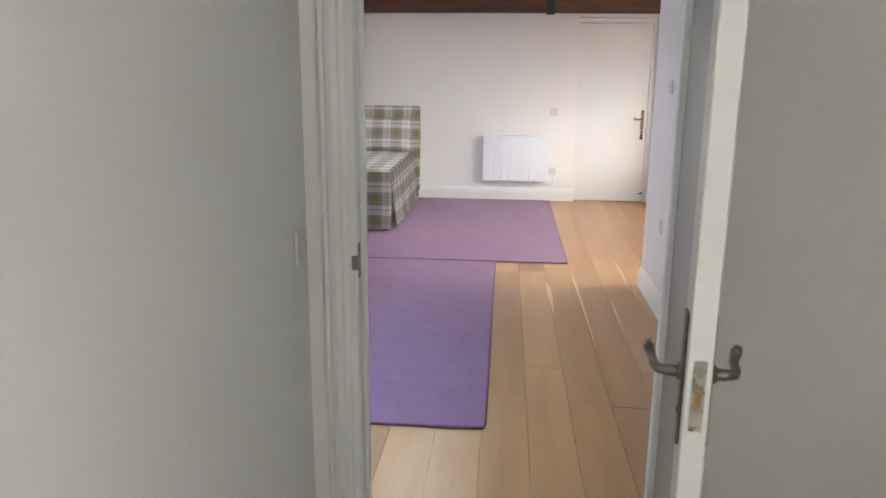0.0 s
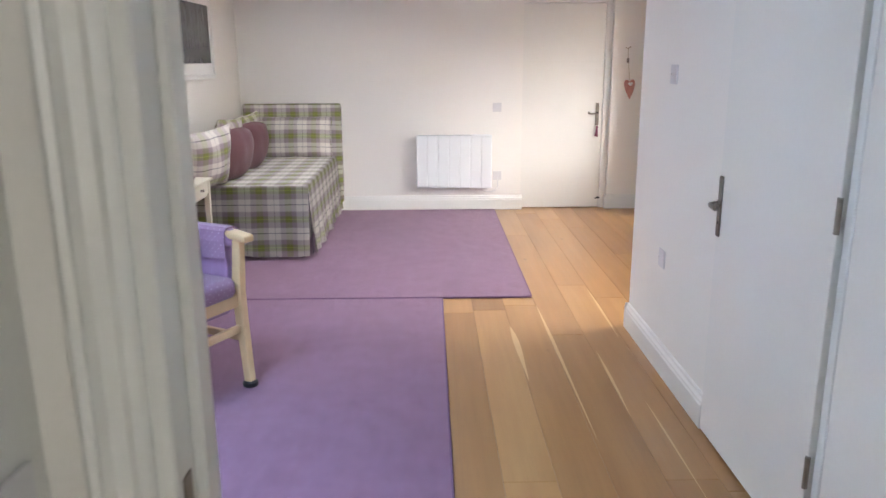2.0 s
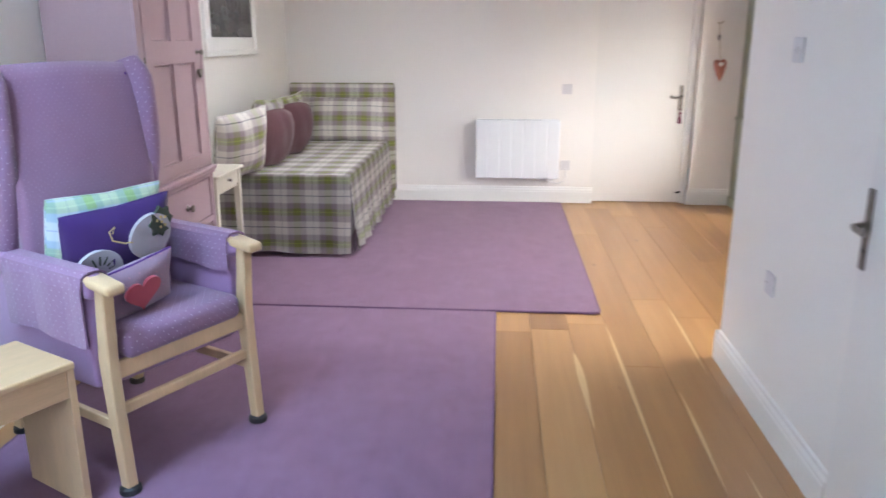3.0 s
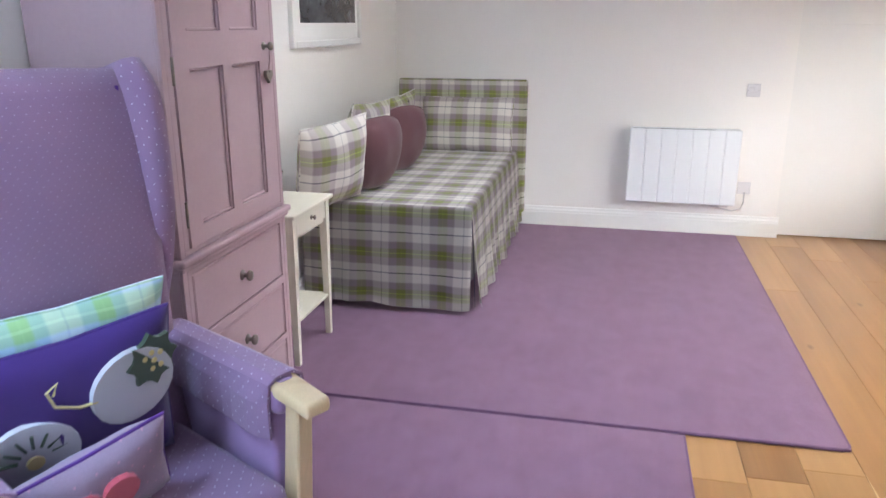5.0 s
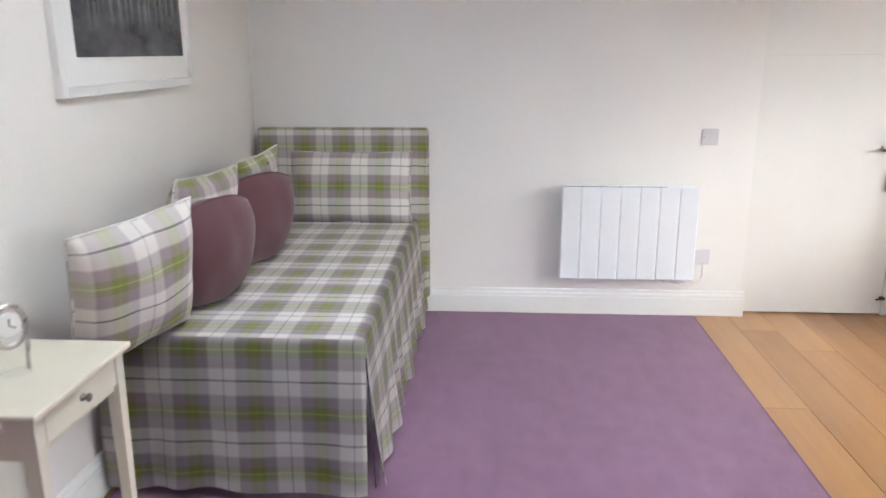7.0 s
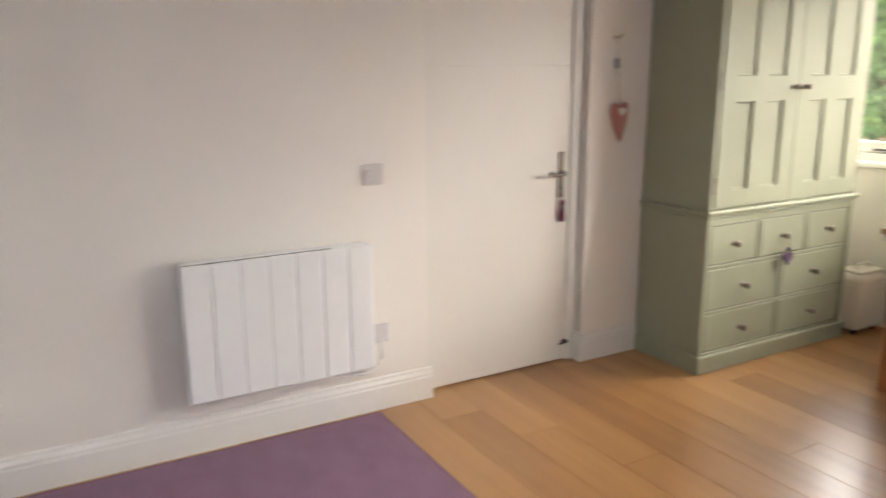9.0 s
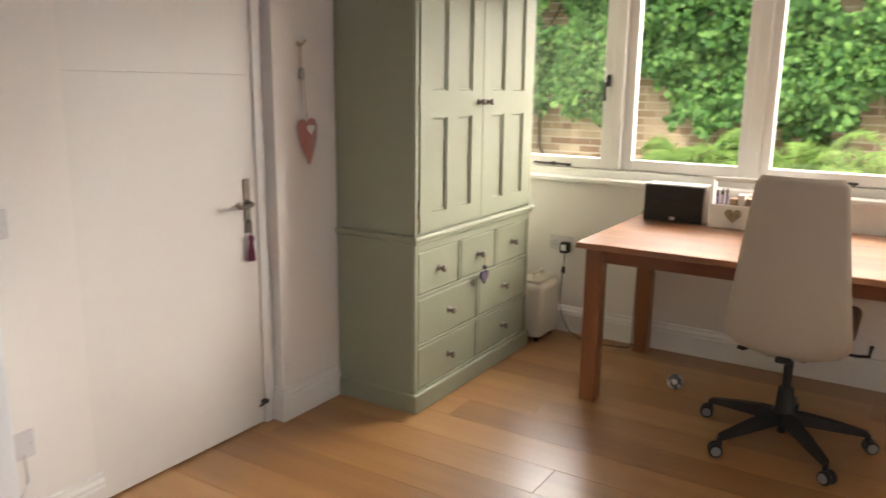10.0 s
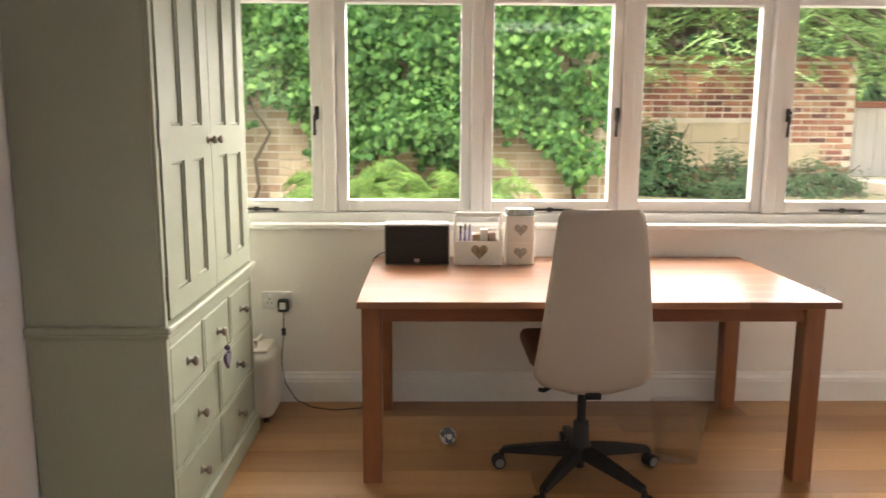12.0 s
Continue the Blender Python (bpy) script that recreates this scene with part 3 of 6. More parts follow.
# Closet door in the block's west face.
d = tagged(thing("door_2", "closed white flush closet door in the block wall", "door", kind="structure"))
part("leaf", cube(BX - 0.021, BX + 0.042, CY0 + 0.045, CY1 - 0.012, 0.012, 1.985, 0.002), DOOR_WHITE, d)
bm = cube(BX - 0.004, BX + 0.075, CY0 + 0.002, CY0 + 0.040, 0.0, 2.0, 0.003)
box(bm, BX - 0.002, BX + 0.075, CY1 - 0.009, CY1 - 0.001, 0.0, 2.0, 0.002)
box(bm, BX - 0.004, BX + 0.075, CY0 + 0.040, CY1 - 0.009, 1.99, 2.028, 0.003)
part("door_frame", bm, WHITE, d)
lever(d, pose(BX - 0.021, CY1 - 0.032, 0.93, 0, 0, 90), -1, 0.23)
for z in (0.30, 1.06, 1.75):
    bm = tube(bmesh.new(), [(BX - 0.022, CY0 + 0.043, z - 0.05), (BX - 0.022, CY0 + 0.043, z + 0.05)], 0.008, 10)
    part("hinge", bm, PEWTER, d)

# Hall doorway: linings, stops and moulded architraves on the hall side.
CAS = [(0, 0), (0.074, 0), (0.074, 0.010), (0.066, 0.016), (0.058, 0.012), (0.050, 0.020), (0.036, 0.024), (0.022, 0.018), (0.012, 0.022), (0.004, 0.018), (0, 0.014)]
HYF = SY - 0.12
d = tagged(thing("door_frame_hall", "white moulded timber frame of the hall doorway", "door frame", kind="structure"))
part("lining", cube(OX0, OX0 + 0.032, HYF - 0.006, SY + 0.022, 0.0, OZ - 0.032, 0.003), WHITE, d)
part("lining", cube(OX1 - 0.032, OX1, HYF - 0.006, SY + 0.006, 0.0, OZ - 0.032, 0.003), WHITE, d)
part("lining", cube(OX0, OX1, HYF - 0.006, SY + 0.006, OZ - 0.032, OZ, 0.003), WHITE, d)
part("stop", cube(OX0 + 0.032, OX0 + 0.046, HYF + 0.050, HYF + 0.085, 0.0, OZ - 0.032, 0.003), WHITE, d)
part("stop", cube(OX1 - 0.046, OX1 - 0.032, HYF + 0.050, HYF + 0.085, 0.0, OZ - 0.032, 0.003), WHITE, d)
for side, x in ((-1, OX0 + 0.012), (1, OX1 - 0.012)):
    b = bmesh.new()
    lo = [b.verts.new((x + side * u, HYF - 0.0006 - w, 0.0)) for u, w in CAS]
    hi = [b.verts.new((x + side * u, HYF - 0.0006 - w, OZ + 0.05)) for u, w in CAS]
    b.faces.new(lo), b.faces.new(hi[::-1])
    for i in range(len(CAS)):
        j = (i + 1) % len(CAS)
        b.faces.new((lo[i], lo[j], hi[j], hi[i]))
    part("architrave", b, WHITE, d)
    part("architrave", cube(x + side * 0.004 - (0.074 if side < 0 else 0), x + side * 0.004 + (0.074 if side > 0 else 0), SY + 0.0006, SY + 0.02, 0.0, OZ + 0.05, 0.006, seg=2), WHITE, d)
part("architrave", cube(OX0 + 0.016, OX1 - 0.016, HYF - 0.022, HYF - 0.0006, OZ - 0.012, OZ + 0.05, 0.005), WHITE, d)
part("strike_plate", cube(OX0 + 0.0315, OX0 + 0.0345, HYF + 0.010, HYF + 0.034, 0.93, 1.03, 0.001), PEWTER, d)
part("latch_tongue", cube(OX0 + 0.018, OX0 + 0.0345, HYF - 0.010, HYF + 0.010, 0.96, 1.0, 0.002), PEWTER, d)

# The glazed hall door, standing open into the hall.
DM = pose(-0.334, HYF - 0.012, 0, 0, 0, -8.4)
d = tagged(thing("door_3", "open white hall door with obscured glass and pewter levers", "door", kind="structure", m=DM))
LEN, TH = 0.80, 0.040
part("stile", cube(-TH, 0, -LEN, -LEN + 0.095, 0.008, 1.985, 0.002), WHITE, d)
part("stile", cube(-TH, 0, -0.095, 0, 0.008, 1.985, 0.002), WHITE, d)
part("rail", cube(-TH, 0, -LEN + 0.095, -0.095, 0.008, 0.22, 0.002), WHITE, d)
part("rail", cube(-TH, 0, -LEN + 0.095, -0.095, 1.88, 1.985, 0.002), WHITE, d)
pane = part("pane", cube(-TH + 0.016, -0.016, -LEN + 0.095, -0.095, 0.22, 1.88), RAIN_GLASS, d, "obscured rain-patterned glass")
bm = bmesh.new()
for x0, x1 in ((-TH + 0.003, -TH + 0.016), (-0.016, -0.003)):
    box(bm, x0, x1, -LEN + 0.095, -LEN + 0.107, 0.22, 1.88)
    box(bm, x0, x1, -0.107, -0.095, 0.22, 1.88)
    box(bm, x0, x1, -LEN + 0.107, -0.107, 0.22, 0.232)
    box(bm, x0, x1, -LEN + 0.107, -0.107, 1.868, 1.88)
part("glazing_bead", bm, WHITE, d)
lever(d, pose(-TH, -LEN + 0.048, 0.995, 0, 0, 90), 1, 0.24)
lever(d, pose(0, -LEN + 0.048, 0.995, 0, 0, -90), -1, 0.24)
bm = cube(-TH / 2 - 0.011, -TH / 2 + 0.011, -LEN - 0.003, -LEN + 0.001, 0.92, 1.045, 0.001)
part("latch_plate", bm, CHROME, d)
part("latch", cube(-TH / 2 - 0.005, -TH / 2 + 0.005, -LEN - 0.010, -LEN - 0.003, 0.965, 0.995, 0.002), surface("brass", rgb(0.55, 0.38, 0.14), 0.35, Metallic=1.0), d)
for z in (0.25, 1.0, 1.75):
    part("hinge", tube(bmesh.new(), [(0.004, 0.004, z - 0.05), (0.004, 0.004, z + 0.05)], 0.007, 10), PEWTER, d)

# East window: five lights, three of them casements, on one sill.
w = tagged(thing("window_1", "white timber window band of five lights over the desk", "window", kind="structure"))
GX, ZB, ZT = RX + 0.115, 1.017, 1.962
LIGHTS = [(-0.640, -0.085, 1), (-1.372, -0.815, 0), (-2.108, -1.530, 1), (-2.835, -2.268, 0), (-3.580, -3.005, 1)]
edges = [-0.02, -0.728, -1.451, -2.188, -2.920, -3.66]
for i, y in enumerate(edges):
    h = 0.030 if 0 < i < 5 else 0.02
    part("mullion", cube(RX + 0.055, RX + 0.155, y - h, y + h, 0.955, 2.0, 0.006, seg=2), WHITE, w)
part("head", cube(RX + 0.055, RX + 0.155, edges[-1] - 0.02, edges[0] + 0.02, 2.0, WZ1, 0.004), WHITE, w)
part("bottom_rail", cube(RX + 0.055, RX + 0.17, edges[-1] - 0.02, edges[0] + 0.02, WZ0, 0.955, 0.006, seg=2), WHITE, w)
part("window_sill", cube(RX - 0.045, RX + 0.06, -3.72, -0.001, WZ0 - 0.022, WZ0 + 0.006, 0.008, seg=3), WHITE, w)
for y0, y1, opens in LIGHTS:
    e0 = max(e for e in edges if e < y0) + (0.032 if y0 > -3.5 else 0.022)
    e1 = min(e for e in edges if e > y1) - (0.032 if y1 < -0.1 else 0.022)
    x0, x1 = (RX + 0.068, RX + 0.135) if opens else (RX + 0.085, RX + 0.145)
    s = part("casement" if opens else "fixed_light", cube(x0, x1, e0, y0, 0.958, 1.998, 0.006, seg=2), WHITE, w)
    for a, b, c, dd in ((y1, e1, 0.958, 1.998), (y0, y1, 0.958, ZB), (y0, y1, ZT, 1.998)):
        part("rail", cube(x0, x1, a, b, c, dd, 0.006, seg=2), WHITE, s)
    pane = part("pane", cube(GX - 0.003, GX + 0.003, y0 - 0.004, y1 + 0.004, ZB - 0.004, ZT + 0.004), GLASS, s)
    pane.visible_shadow = False
    if opens:
        hy = y0 - 0.030 if y0 > -3 else y1 + 0.022
        bm = cube(x0 - 0.010, x0, hy - 0.011, hy + 0.011, 1.41, 1.475, 0.003)
        tube(bm, [(x0 - 0.006, hy, 1.452), (x0 - 0.032, hy, 1.455), (x0 - 0.038, hy + 0.004, 1.43), (x0 - 0.034, hy + 0.008, 1.39), (x0 - 0.030, hy + 0.008, 1.335)], [0.009, 0.009, 0.008, 0.007, 0.008], 8)
        part("window_handle", bm, IRON, s, "black iron casement handle", True)
        ym = (y0 + y1) / 2
        bm = tube(bmesh.new(), [(x0 - 0.012, ym - 0.11, 0.972), (x0 - 0.014, ym + 0.12, 0.974)], 0.006, 8)
        box(bm, x0 - 0.016, x0, ym - 0.012, ym + 0.012, 0.962, 0.984, 0.003)
        box(bm, x0 - 0.016, x0, ym - 0.10, ym - 0.085, 0.960, 0.972, 0.002)
        part("stay", bm, IRON, s, "black iron casement stay")

# The dark beam along the north wall, with its iron hook.
structure("beam", cube(LX, RX, -0.20, -0.002, 2.075, 2.30, 0.012, seg=2), DARK_BEAM, "dark stained old oak beam above the wall", "beam")
structure("beam_hook", cube(-0.40, -0.31, -0.225, -0.2005, 2.05, 2.20, 0.006), IRON, "black iron strap fixed to the beam", "bracket")

# ---- rugs ----
def rug(x0, x1, y0, y1, label):
    r = thing("rug", label, "rug", "mauve carpets on the oak floor")
    part("carpet_field", cube(x0, x1, y0, y1, 0.0, 0.012, 0.004, seg=2), CARPET, r)
    bm = tube(bmesh.new(), [(x0, y0, 0.007), (x1 - 0.03, y0, 0.007), (x1 - 0.009, y0 + 0.009, 0.007), (x1, y0 + 0.03, 0.007), (x1, y1, 0.007), (x0, y1, 0.007)], 0.0065, 6, True)
    part("binding", bm, RUG_EDGE, r)


rug(-2.70, -0.286, -2.905, -0.06, "large mauve pile rug beside the bed")
rug(-2.62, -0.853, -5.748, -2.925, "long mauve pile rug under the wing armchair")

# ---- oak boards ----
def boards():
    floor = bpy.data.objects["floor"]
    rnd = random.Random(4)
    wid, meshes = 0.195, {}
    x = -2.815
    while x < RX + 0.02:
        y = SY - 0.12 - rnd.uniform(0.1, 1.9)
        while y < NY + 0.13:
            ln = rnd.choice((1.9, 2.2, 2.4))
            a, b = max(y, SY - 0.1 if x <= BX + 0.1 else BY - 0.1 if x < 1.25 else -4.15), min(y + ln, NY + 0.13)
            y += ln
            if b - a < 0.05:
                continue
            key = round(b - a, 2)
            if key not in meshes:
                bm = cube(0.0004, wid - 0.0004, 0.0004, key - 0.0004, -0.022, 0.0, 0.0012)
                meshes[key] = finish("floor_board", bm, OAK)
            ob = new("floor_board", meshes[key])
            ob.location = (x, a, 0)
            ob.parent = floor
        x += wid


boards()


def sapwood(x, y0, y1, w, lean):
    """A pale tapering streak of sapwood along a board's edge, a hair proud of it."""
    n = 12
    left, right = [], []
    for i in range(n + 1):
        f = i / n
        h = w * math.sin(math.pi * f) ** 0.7 * (0.75 + 0.25 * math.sin(5 * f + lean * 40))
        cx = x + lean * f
        left.append((cx - h * 0.35, y0 + (y1 - y0) * f)), right.append((cx + h * 0.65, y0 + (y1 - y0) * f))
    bm = bmesh.new()
    ring = left + right[-2:0:-1]
    lo, hi = [bm.verts.new((a, b, -0.002)) for a, b in ring], [bm.verts.new((a, b, 0.0004)) for a, b in ring]
    bm.faces.new(hi)
    for i in range(len(ring)):
        j = (i + 1) % len(ring)
        bm.faces.new((lo[i], lo[j], hi[j], hi[i]))
    part("sapwood_streak", bm, SAPWOOD, bpy.data.objects["floor"])


for streak in ((-0.279, -3.04, -4.75, 0.021, 0.012), (-0.478, -3.42, -4.17, 0.038, 0.012), (0.104, -2.72, -3.64, 0.016, -0.012), (-0.070, -3.80, -4.55, 0.015, -0.012), (0.020, -4.4, -5.2, 0.010, 0.0)):
    sapwood(*streak)
structure("floor_hall", cube(HX0, HX1, HY, SY - 0.1, -0.022, -0.001), surface("hall_mat", rgb(0.30, 0.26, 0.2), 0.9, 0.15, 5, 200, 0.4), "plain worn hall floor", "floor")

# ---- sleeping corner ----
def drape(path, z0, z1, flare=0.03, fold=0.012, waves=40.0, seed=0, rows=10):
    """A hanging cloth skirt along a path of points; folds grow towards the hem."""
    bm = bmesh.new()
    lay = bm.loops.layers.uv.new()
    pts = [Vector((*p, 0)) for p in path]
    run = [0.0]
    for a, b in zip(pts, pts[1:]):
        run.append(run[-1] + (b - a).length)
    n = int(run[-1] / 0.018)
    grid = []
    for i in range(n + 1):
        s = run[-1] * i / n
        k = max(j for j in range(len(run) - 1) if run[j] <= s + 1e-9)
        d = (pts[k + 1] - pts[k]).normalized()
        p = pts[k] + d * (s - run[k])
        out = Vector((d.y, -d.x, 0))
        col = []
        for j in range(rows + 1):
            f = j / rows
            wob = math.sin(s * waves + 1.7 * math.sin(s * 7 + seed)) * fold + 0.5 * fold * math.sin(s * waves * 0.37 + seed)
            tuck = (0.026, 0.010, 0.003)[j] if j < 3 else 0.0
            drop = (0.0, 0.006, 0.018)[j] / (z1 - z0) if j < 3 else 0.04 + 0.96 * (j - 2) / (rows - 2)
            f = drop
            q = p + out * (flare * f + wob * f * f - tuck)
            hem = 0.010 * math.sin(s * 9 + seed) if j == rows else 0
            col.append((bm.verts.new((q.x, q.y, z1 + (z0 - z1) * f + hem)), (s, z1 + (z0 - z1) * f)))
        grid.append(col)
    for i in range(n):
        for j in range(rows):
            q = [grid[i][j], grid[i + 1][j], grid[i + 1][j + 1], grid[i][j + 1]]
            f = bm.faces.new([v for v, _ in q])
            for l, (_, uv) in zip(f.loops, q):
                l[lay].uv = uv
    bmesh.ops.solidify(bm, geom=bm.faces[:], thickness=0.004)
    return bm


BXR, BYN, BZ = -1.835, -1.935, 0.565
bed = thing("bed", "single bed with a green and lilac tartan cover and headboard", "bed")
part("base", cube(LX + 0.03, BXR - 0.03, BYN + 0.04, -0.11, 0.10, 0.30, 0.02, seg=2), surface("ticking", rgb(0.3, 0.28, 0.27), 0.9), bed)
bm = cube(LX + 0.022, BXR, BYN, -0.105, 0.30, BZ, 0.035, seg=4)
part("mattress_cover", bm, PLAID, bed, "tartan cover over the mattress", True)
part("valance", drape([(BXR + 0.006, -0.105), (BXR + 0.006, BYN + 0.004)][::-1], 0.045, BZ + 0.003, 0.040, 0.014, 34, 2), PLAID, bed, "hanging tartan skirt", True)
part("valance", drape([(BXR + 0.012, BYN - 0.008), (LX + 0.03, BYN - 0.008)][::-1], 0.045, BZ + 0.003, 0.034, 0.013, 26, 5), PLAID, bed, "hanging tartan skirt", True)
part("headboard", cube(-2.715, -1.775, -0.095, -0.022, 0.10, 1.06, 0.02, seg=3), PLAID, bed, "padded tartan headboard", True)
bm = tube(bmesh.new(), [(-2.70, -0.096, 0.58), (-2.70, -0.096, 1.045), (-1.79, -0.096, 1.045), (-1.79, -0.096, 0.56)], 0.006, 6)
part("piping", bm, PLAID, bed)
for x, y in ((-1.90, -1.87), (-2.66, -1.87), (-1.90, -0.20), (-2.66, -0.20)):
    part("foot", lathe(bmesh.new(), [(0.022, 0), (0.026, 0.01), (0.024, 0.10), (0.02, 0.102)], 12, pose(x, y, 0.012)), BLACK, bed)
# Dark tube down the bed's corner, painting in the fold's shade.
bm = tube(bmesh.new(), [(BXR + 0.012, BYN - 0.006, BZ - 0.05), (BXR + 0.024, BYN - 0.014, 0.30), (BXR + 0.034, BYN - 0.018, 0.06)], 0.0025, 6)
part("corner_pleat", bm, surface("pleat_shade", rgb(0.06, 0.05, 0.09), 0.9), bed)


def pillow(label, w, h, d, material, m, seed, name="pillow", cat="pillow", group="", piping=None, soft=0.0):
    p = thing(name, label, cat, group, m=m)
    part("cover", cushion(w, h, d, 0.010, 16, seed, soft), material, p, smooth=True)
    part("seam", tube(bmesh.new(), edge_loop(w, h, 16, soft), 0.004, 6, True), piping or material, p)
    return p


G = "tartan pillows on the bed"
pillow("large square tartan pillow leaning on the wall", 0.455, 0.445, 0.18, PLAID, pose(-2.55, -1.98, BZ - 0.005, 0, 0, 66) @ pose(0, 0, 0, 12, -5, 0), 1, group=G)
pillow("square tartan pillow behind a mauve cushion", 0.50, 0.475, 0.15, PLAID, pose(-2.605, -1.40, BZ - 0.005, 0, 0, 84) @ pose(0, 0, 0, 13, 2, 0), 2, group=G)
tp = pillow("square tartan pillow by the headboard", 0.50, 0.465, 0.14, PLAID, pose(-2.60, -0.76, BZ - 0.005, 0, 0, 86) @ pose(0, 0, 0, 13, -2, 0), 3, group=G)
pillow("oblong tartan pillow against the headboard", 0.66, 0.385, 0.13, PLAID, pose(-2.19, -0.205, BZ - 0.004, -12, 0, 0), 4, group=G)
G2 = "mauve cushions on the bed"
for y, s, a in ((-1.56, 11, -22), (-1.01, 12, -30)):
    p = pillow("dark mauve knitted cushion standing on the bed", 0.40, 0.44, 0.21, KNIT_MAUVE, pose(-2.495, y, BZ - 0.012, 0, 0, 90 + a) @ pose(0, 0, 0, 16, 0, 0), s, "cushion", "cushion", G2, None, 0.38)
part("hang_tag", cube(0.028, 0.050, -0.045, -0.030, 0.400, 0.425, 0.004), IRON, tp, "small black tag")

# Bedside table.
ST = thing("side_table", "small cream side table with a drawer and shelf", "table")
SX0, SX1, SY0, SY1, SZ = -2.735, -2.432, -2.705, -2.275, 0.690
part("top", cube(SX0, SX1 + 0.012, SY0 - 0.012, SY1 + 0.012, SZ - 0.018, SZ, 0.005, seg=2), CREAM, ST)
for x in (SX0 + 0.02, SX1 - 0.02):
    for y in (SY0 + 0.02, SY1 - 0.035):
        bm = bmesh.new()
        lo, hi = 0.012, 0.019
        b = [bm.verts.new((x + sx * lo, y + sy * lo, 0.012)) for sx, sy in ((-1, -1), (1, -1), (1, 1), (-1, 1))]
        c = [bm.verts.new((x + sx * hi, y + sy * hi, SZ - 0.018)) for sx, sy in ((-1, -1), (1, -1), (1, 1), (-1, 1))]
        bm.faces.new(b[::-1]), bm.faces.new(c)
        for i in range(4):
            bm.faces.new((b[i], b[(i + 1) % 4], c[(i + 1) % 4], c[i]))
        part("leg", bm, CREAM, ST)
bm = cube(SX0 + 0.005, SX1 - 0.012, SY0 + 0.005, SY0 + 0.02, SZ - 0.120, SZ - 0.018)
box(bm, SX0 + 0.005, SX1 - 0.012, SY1 - 0.03, SY1 - 0.015, SZ - 0.120, SZ - 0.018)
box(bm, SX1 - 0.03, SX1 - 0.016, SY0 + 0.04, SY1 - 0.055, SZ - 0.120, SZ - 0.018)
part("apron", bm, CREAM, ST)
dr = part("drawer", cube(SX1 - 0.016, SX1 - 0.004, SY0 + 0.044, SY1 - 0.060, SZ - 0.100, SZ - 0.026, 0.002), CREAM, ST)
knob(dr, SX1 - 0.004, (SY0 + SY1) / 2 - 0.01, SZ - 0.057, pose(0, 0, 0, 0, 90), 0.011, PEWTER, 0.022)
part("shelf", cube(SX0 + 0.01, SX1 - 0.012, SY0 + 0.012, SY1 - 0.026, 0.20, 0.215, 0.003), CREAM, ST)

# Clock on the side table.
c = thing("clock", "small chrome desk clock on a glass base", "clock")
CM = pose(-2.60, -2.50, SZ, 0, 0, 62)
def at(bm):
    bm.transform(CM)
    return bm
part("base", at(cube(-0.035, 0.035, -0.03, 0.03, 0, 0.006, 0.002)), CLEAR_PLASTIC, c)
part("stand", at(cube(-0.033, 0.033, -0.004, 0.004, 0.006, 0.075, 0.002)), CLEAR_PLASTIC, c)
part("rim", at(tube(bmesh.new(), [(0.042 * math.cos(a), 0, 0.125 + 0.052 * math.sin(a)) for a in [k * math.tau / 20 for k in range(20)]], 0.008, 8, True)), CHROME, c, smooth=True)
part("dial", at(lathe(bmesh.new(), [(0.030, -0.006), (0.034, 0), (0.030, 0.006), (0, 0.007)], 20, pose(0, 0.0, 0.128, 90))), PAPER, c)
part("stem", at(tube(bmesh.new(), [(0.035, 0, 0.004), (0.042, 0, 0.10)], 0.005, 8)), CHROME, c)
bm = tube(bmesh.new(), [(0, -0.009, 0.128), (0, -0.009, 0.148)], 0.0014, 5)
tube(bm, [(0, -0.009, 0.128), (0.014, -0.009, 0.120)], 0.0014, 5)
part("clock_hand", at(bm), BLACK, c)

# Framed print over the bed.
def woodland():
    k = Nodes("woodland_print")
    v = k.coords("Object")
    s = k.n("SeparateXYZ", Vector=v)
    trunk = k.noise(k.n("Mapping", Vector=v, Scale=(1, 22, 1.2)).outputs[0], 1.5, 3)
    mist = k.noise(k.n("Mapping", Vector=v, Scale=(1, 3, 6)).outputs[0], 2.0, 4)
    up = k.math("MULTIPLY", k.math("SUBTRACT", s.outputs[2], 1.52), 5.0)
    pale = k.math("MULTIPLY", k.math("GREATER_THAN", trunk, 0.54), k.math("MINIMUM", k.math("MAXIMUM", up, 0.0), 1.0))
    col = k.ramp(mist, (0.3, rgb(0.025, 0.026, 0.028)), (0.75, rgb(0.10, 0.10, 0.105)))
    return k.done(k.mix(k.math("MULTIPLY", pale, 0.4), col, rgb(0.42, 0.43, 0.43)), 0.25)


pic = thing("framed_print", "white-framed dark woodland print on the wall", "picture")
PY0, PY1, PZ0, PZ1 = -1.915, -0.872, 1.322, 2.02
for a in ((PY0, PY0 + 0.035, PZ0, PZ1), (PY1 - 0.035, PY1, PZ0, PZ1)):
    part("frame_rail", cube(LX, LX + 0.028, *a, 0.004, seg=2), WHITE, pic)
for z in ((PZ0, PZ0 + 0.035), (PZ1 - 0.035, PZ1)):
    part("frame_rail", cube(LX, LX + 0.028, PY0 + 0.035, PY1 - 0.035, *z, 0.004, seg=2), WHITE, pic)
part("mount", cube(LX, LX + 0.010, PY0 + 0.035, PY1 - 0.035, PZ0 + 0.035, PZ1 - 0.035), PAPER, pic)
part("print", cube(LX + 0.010, LX + 0.012, -1.785, -0.945, 1.445, 1.90), woodland(), pic, "dark woodland photograph")

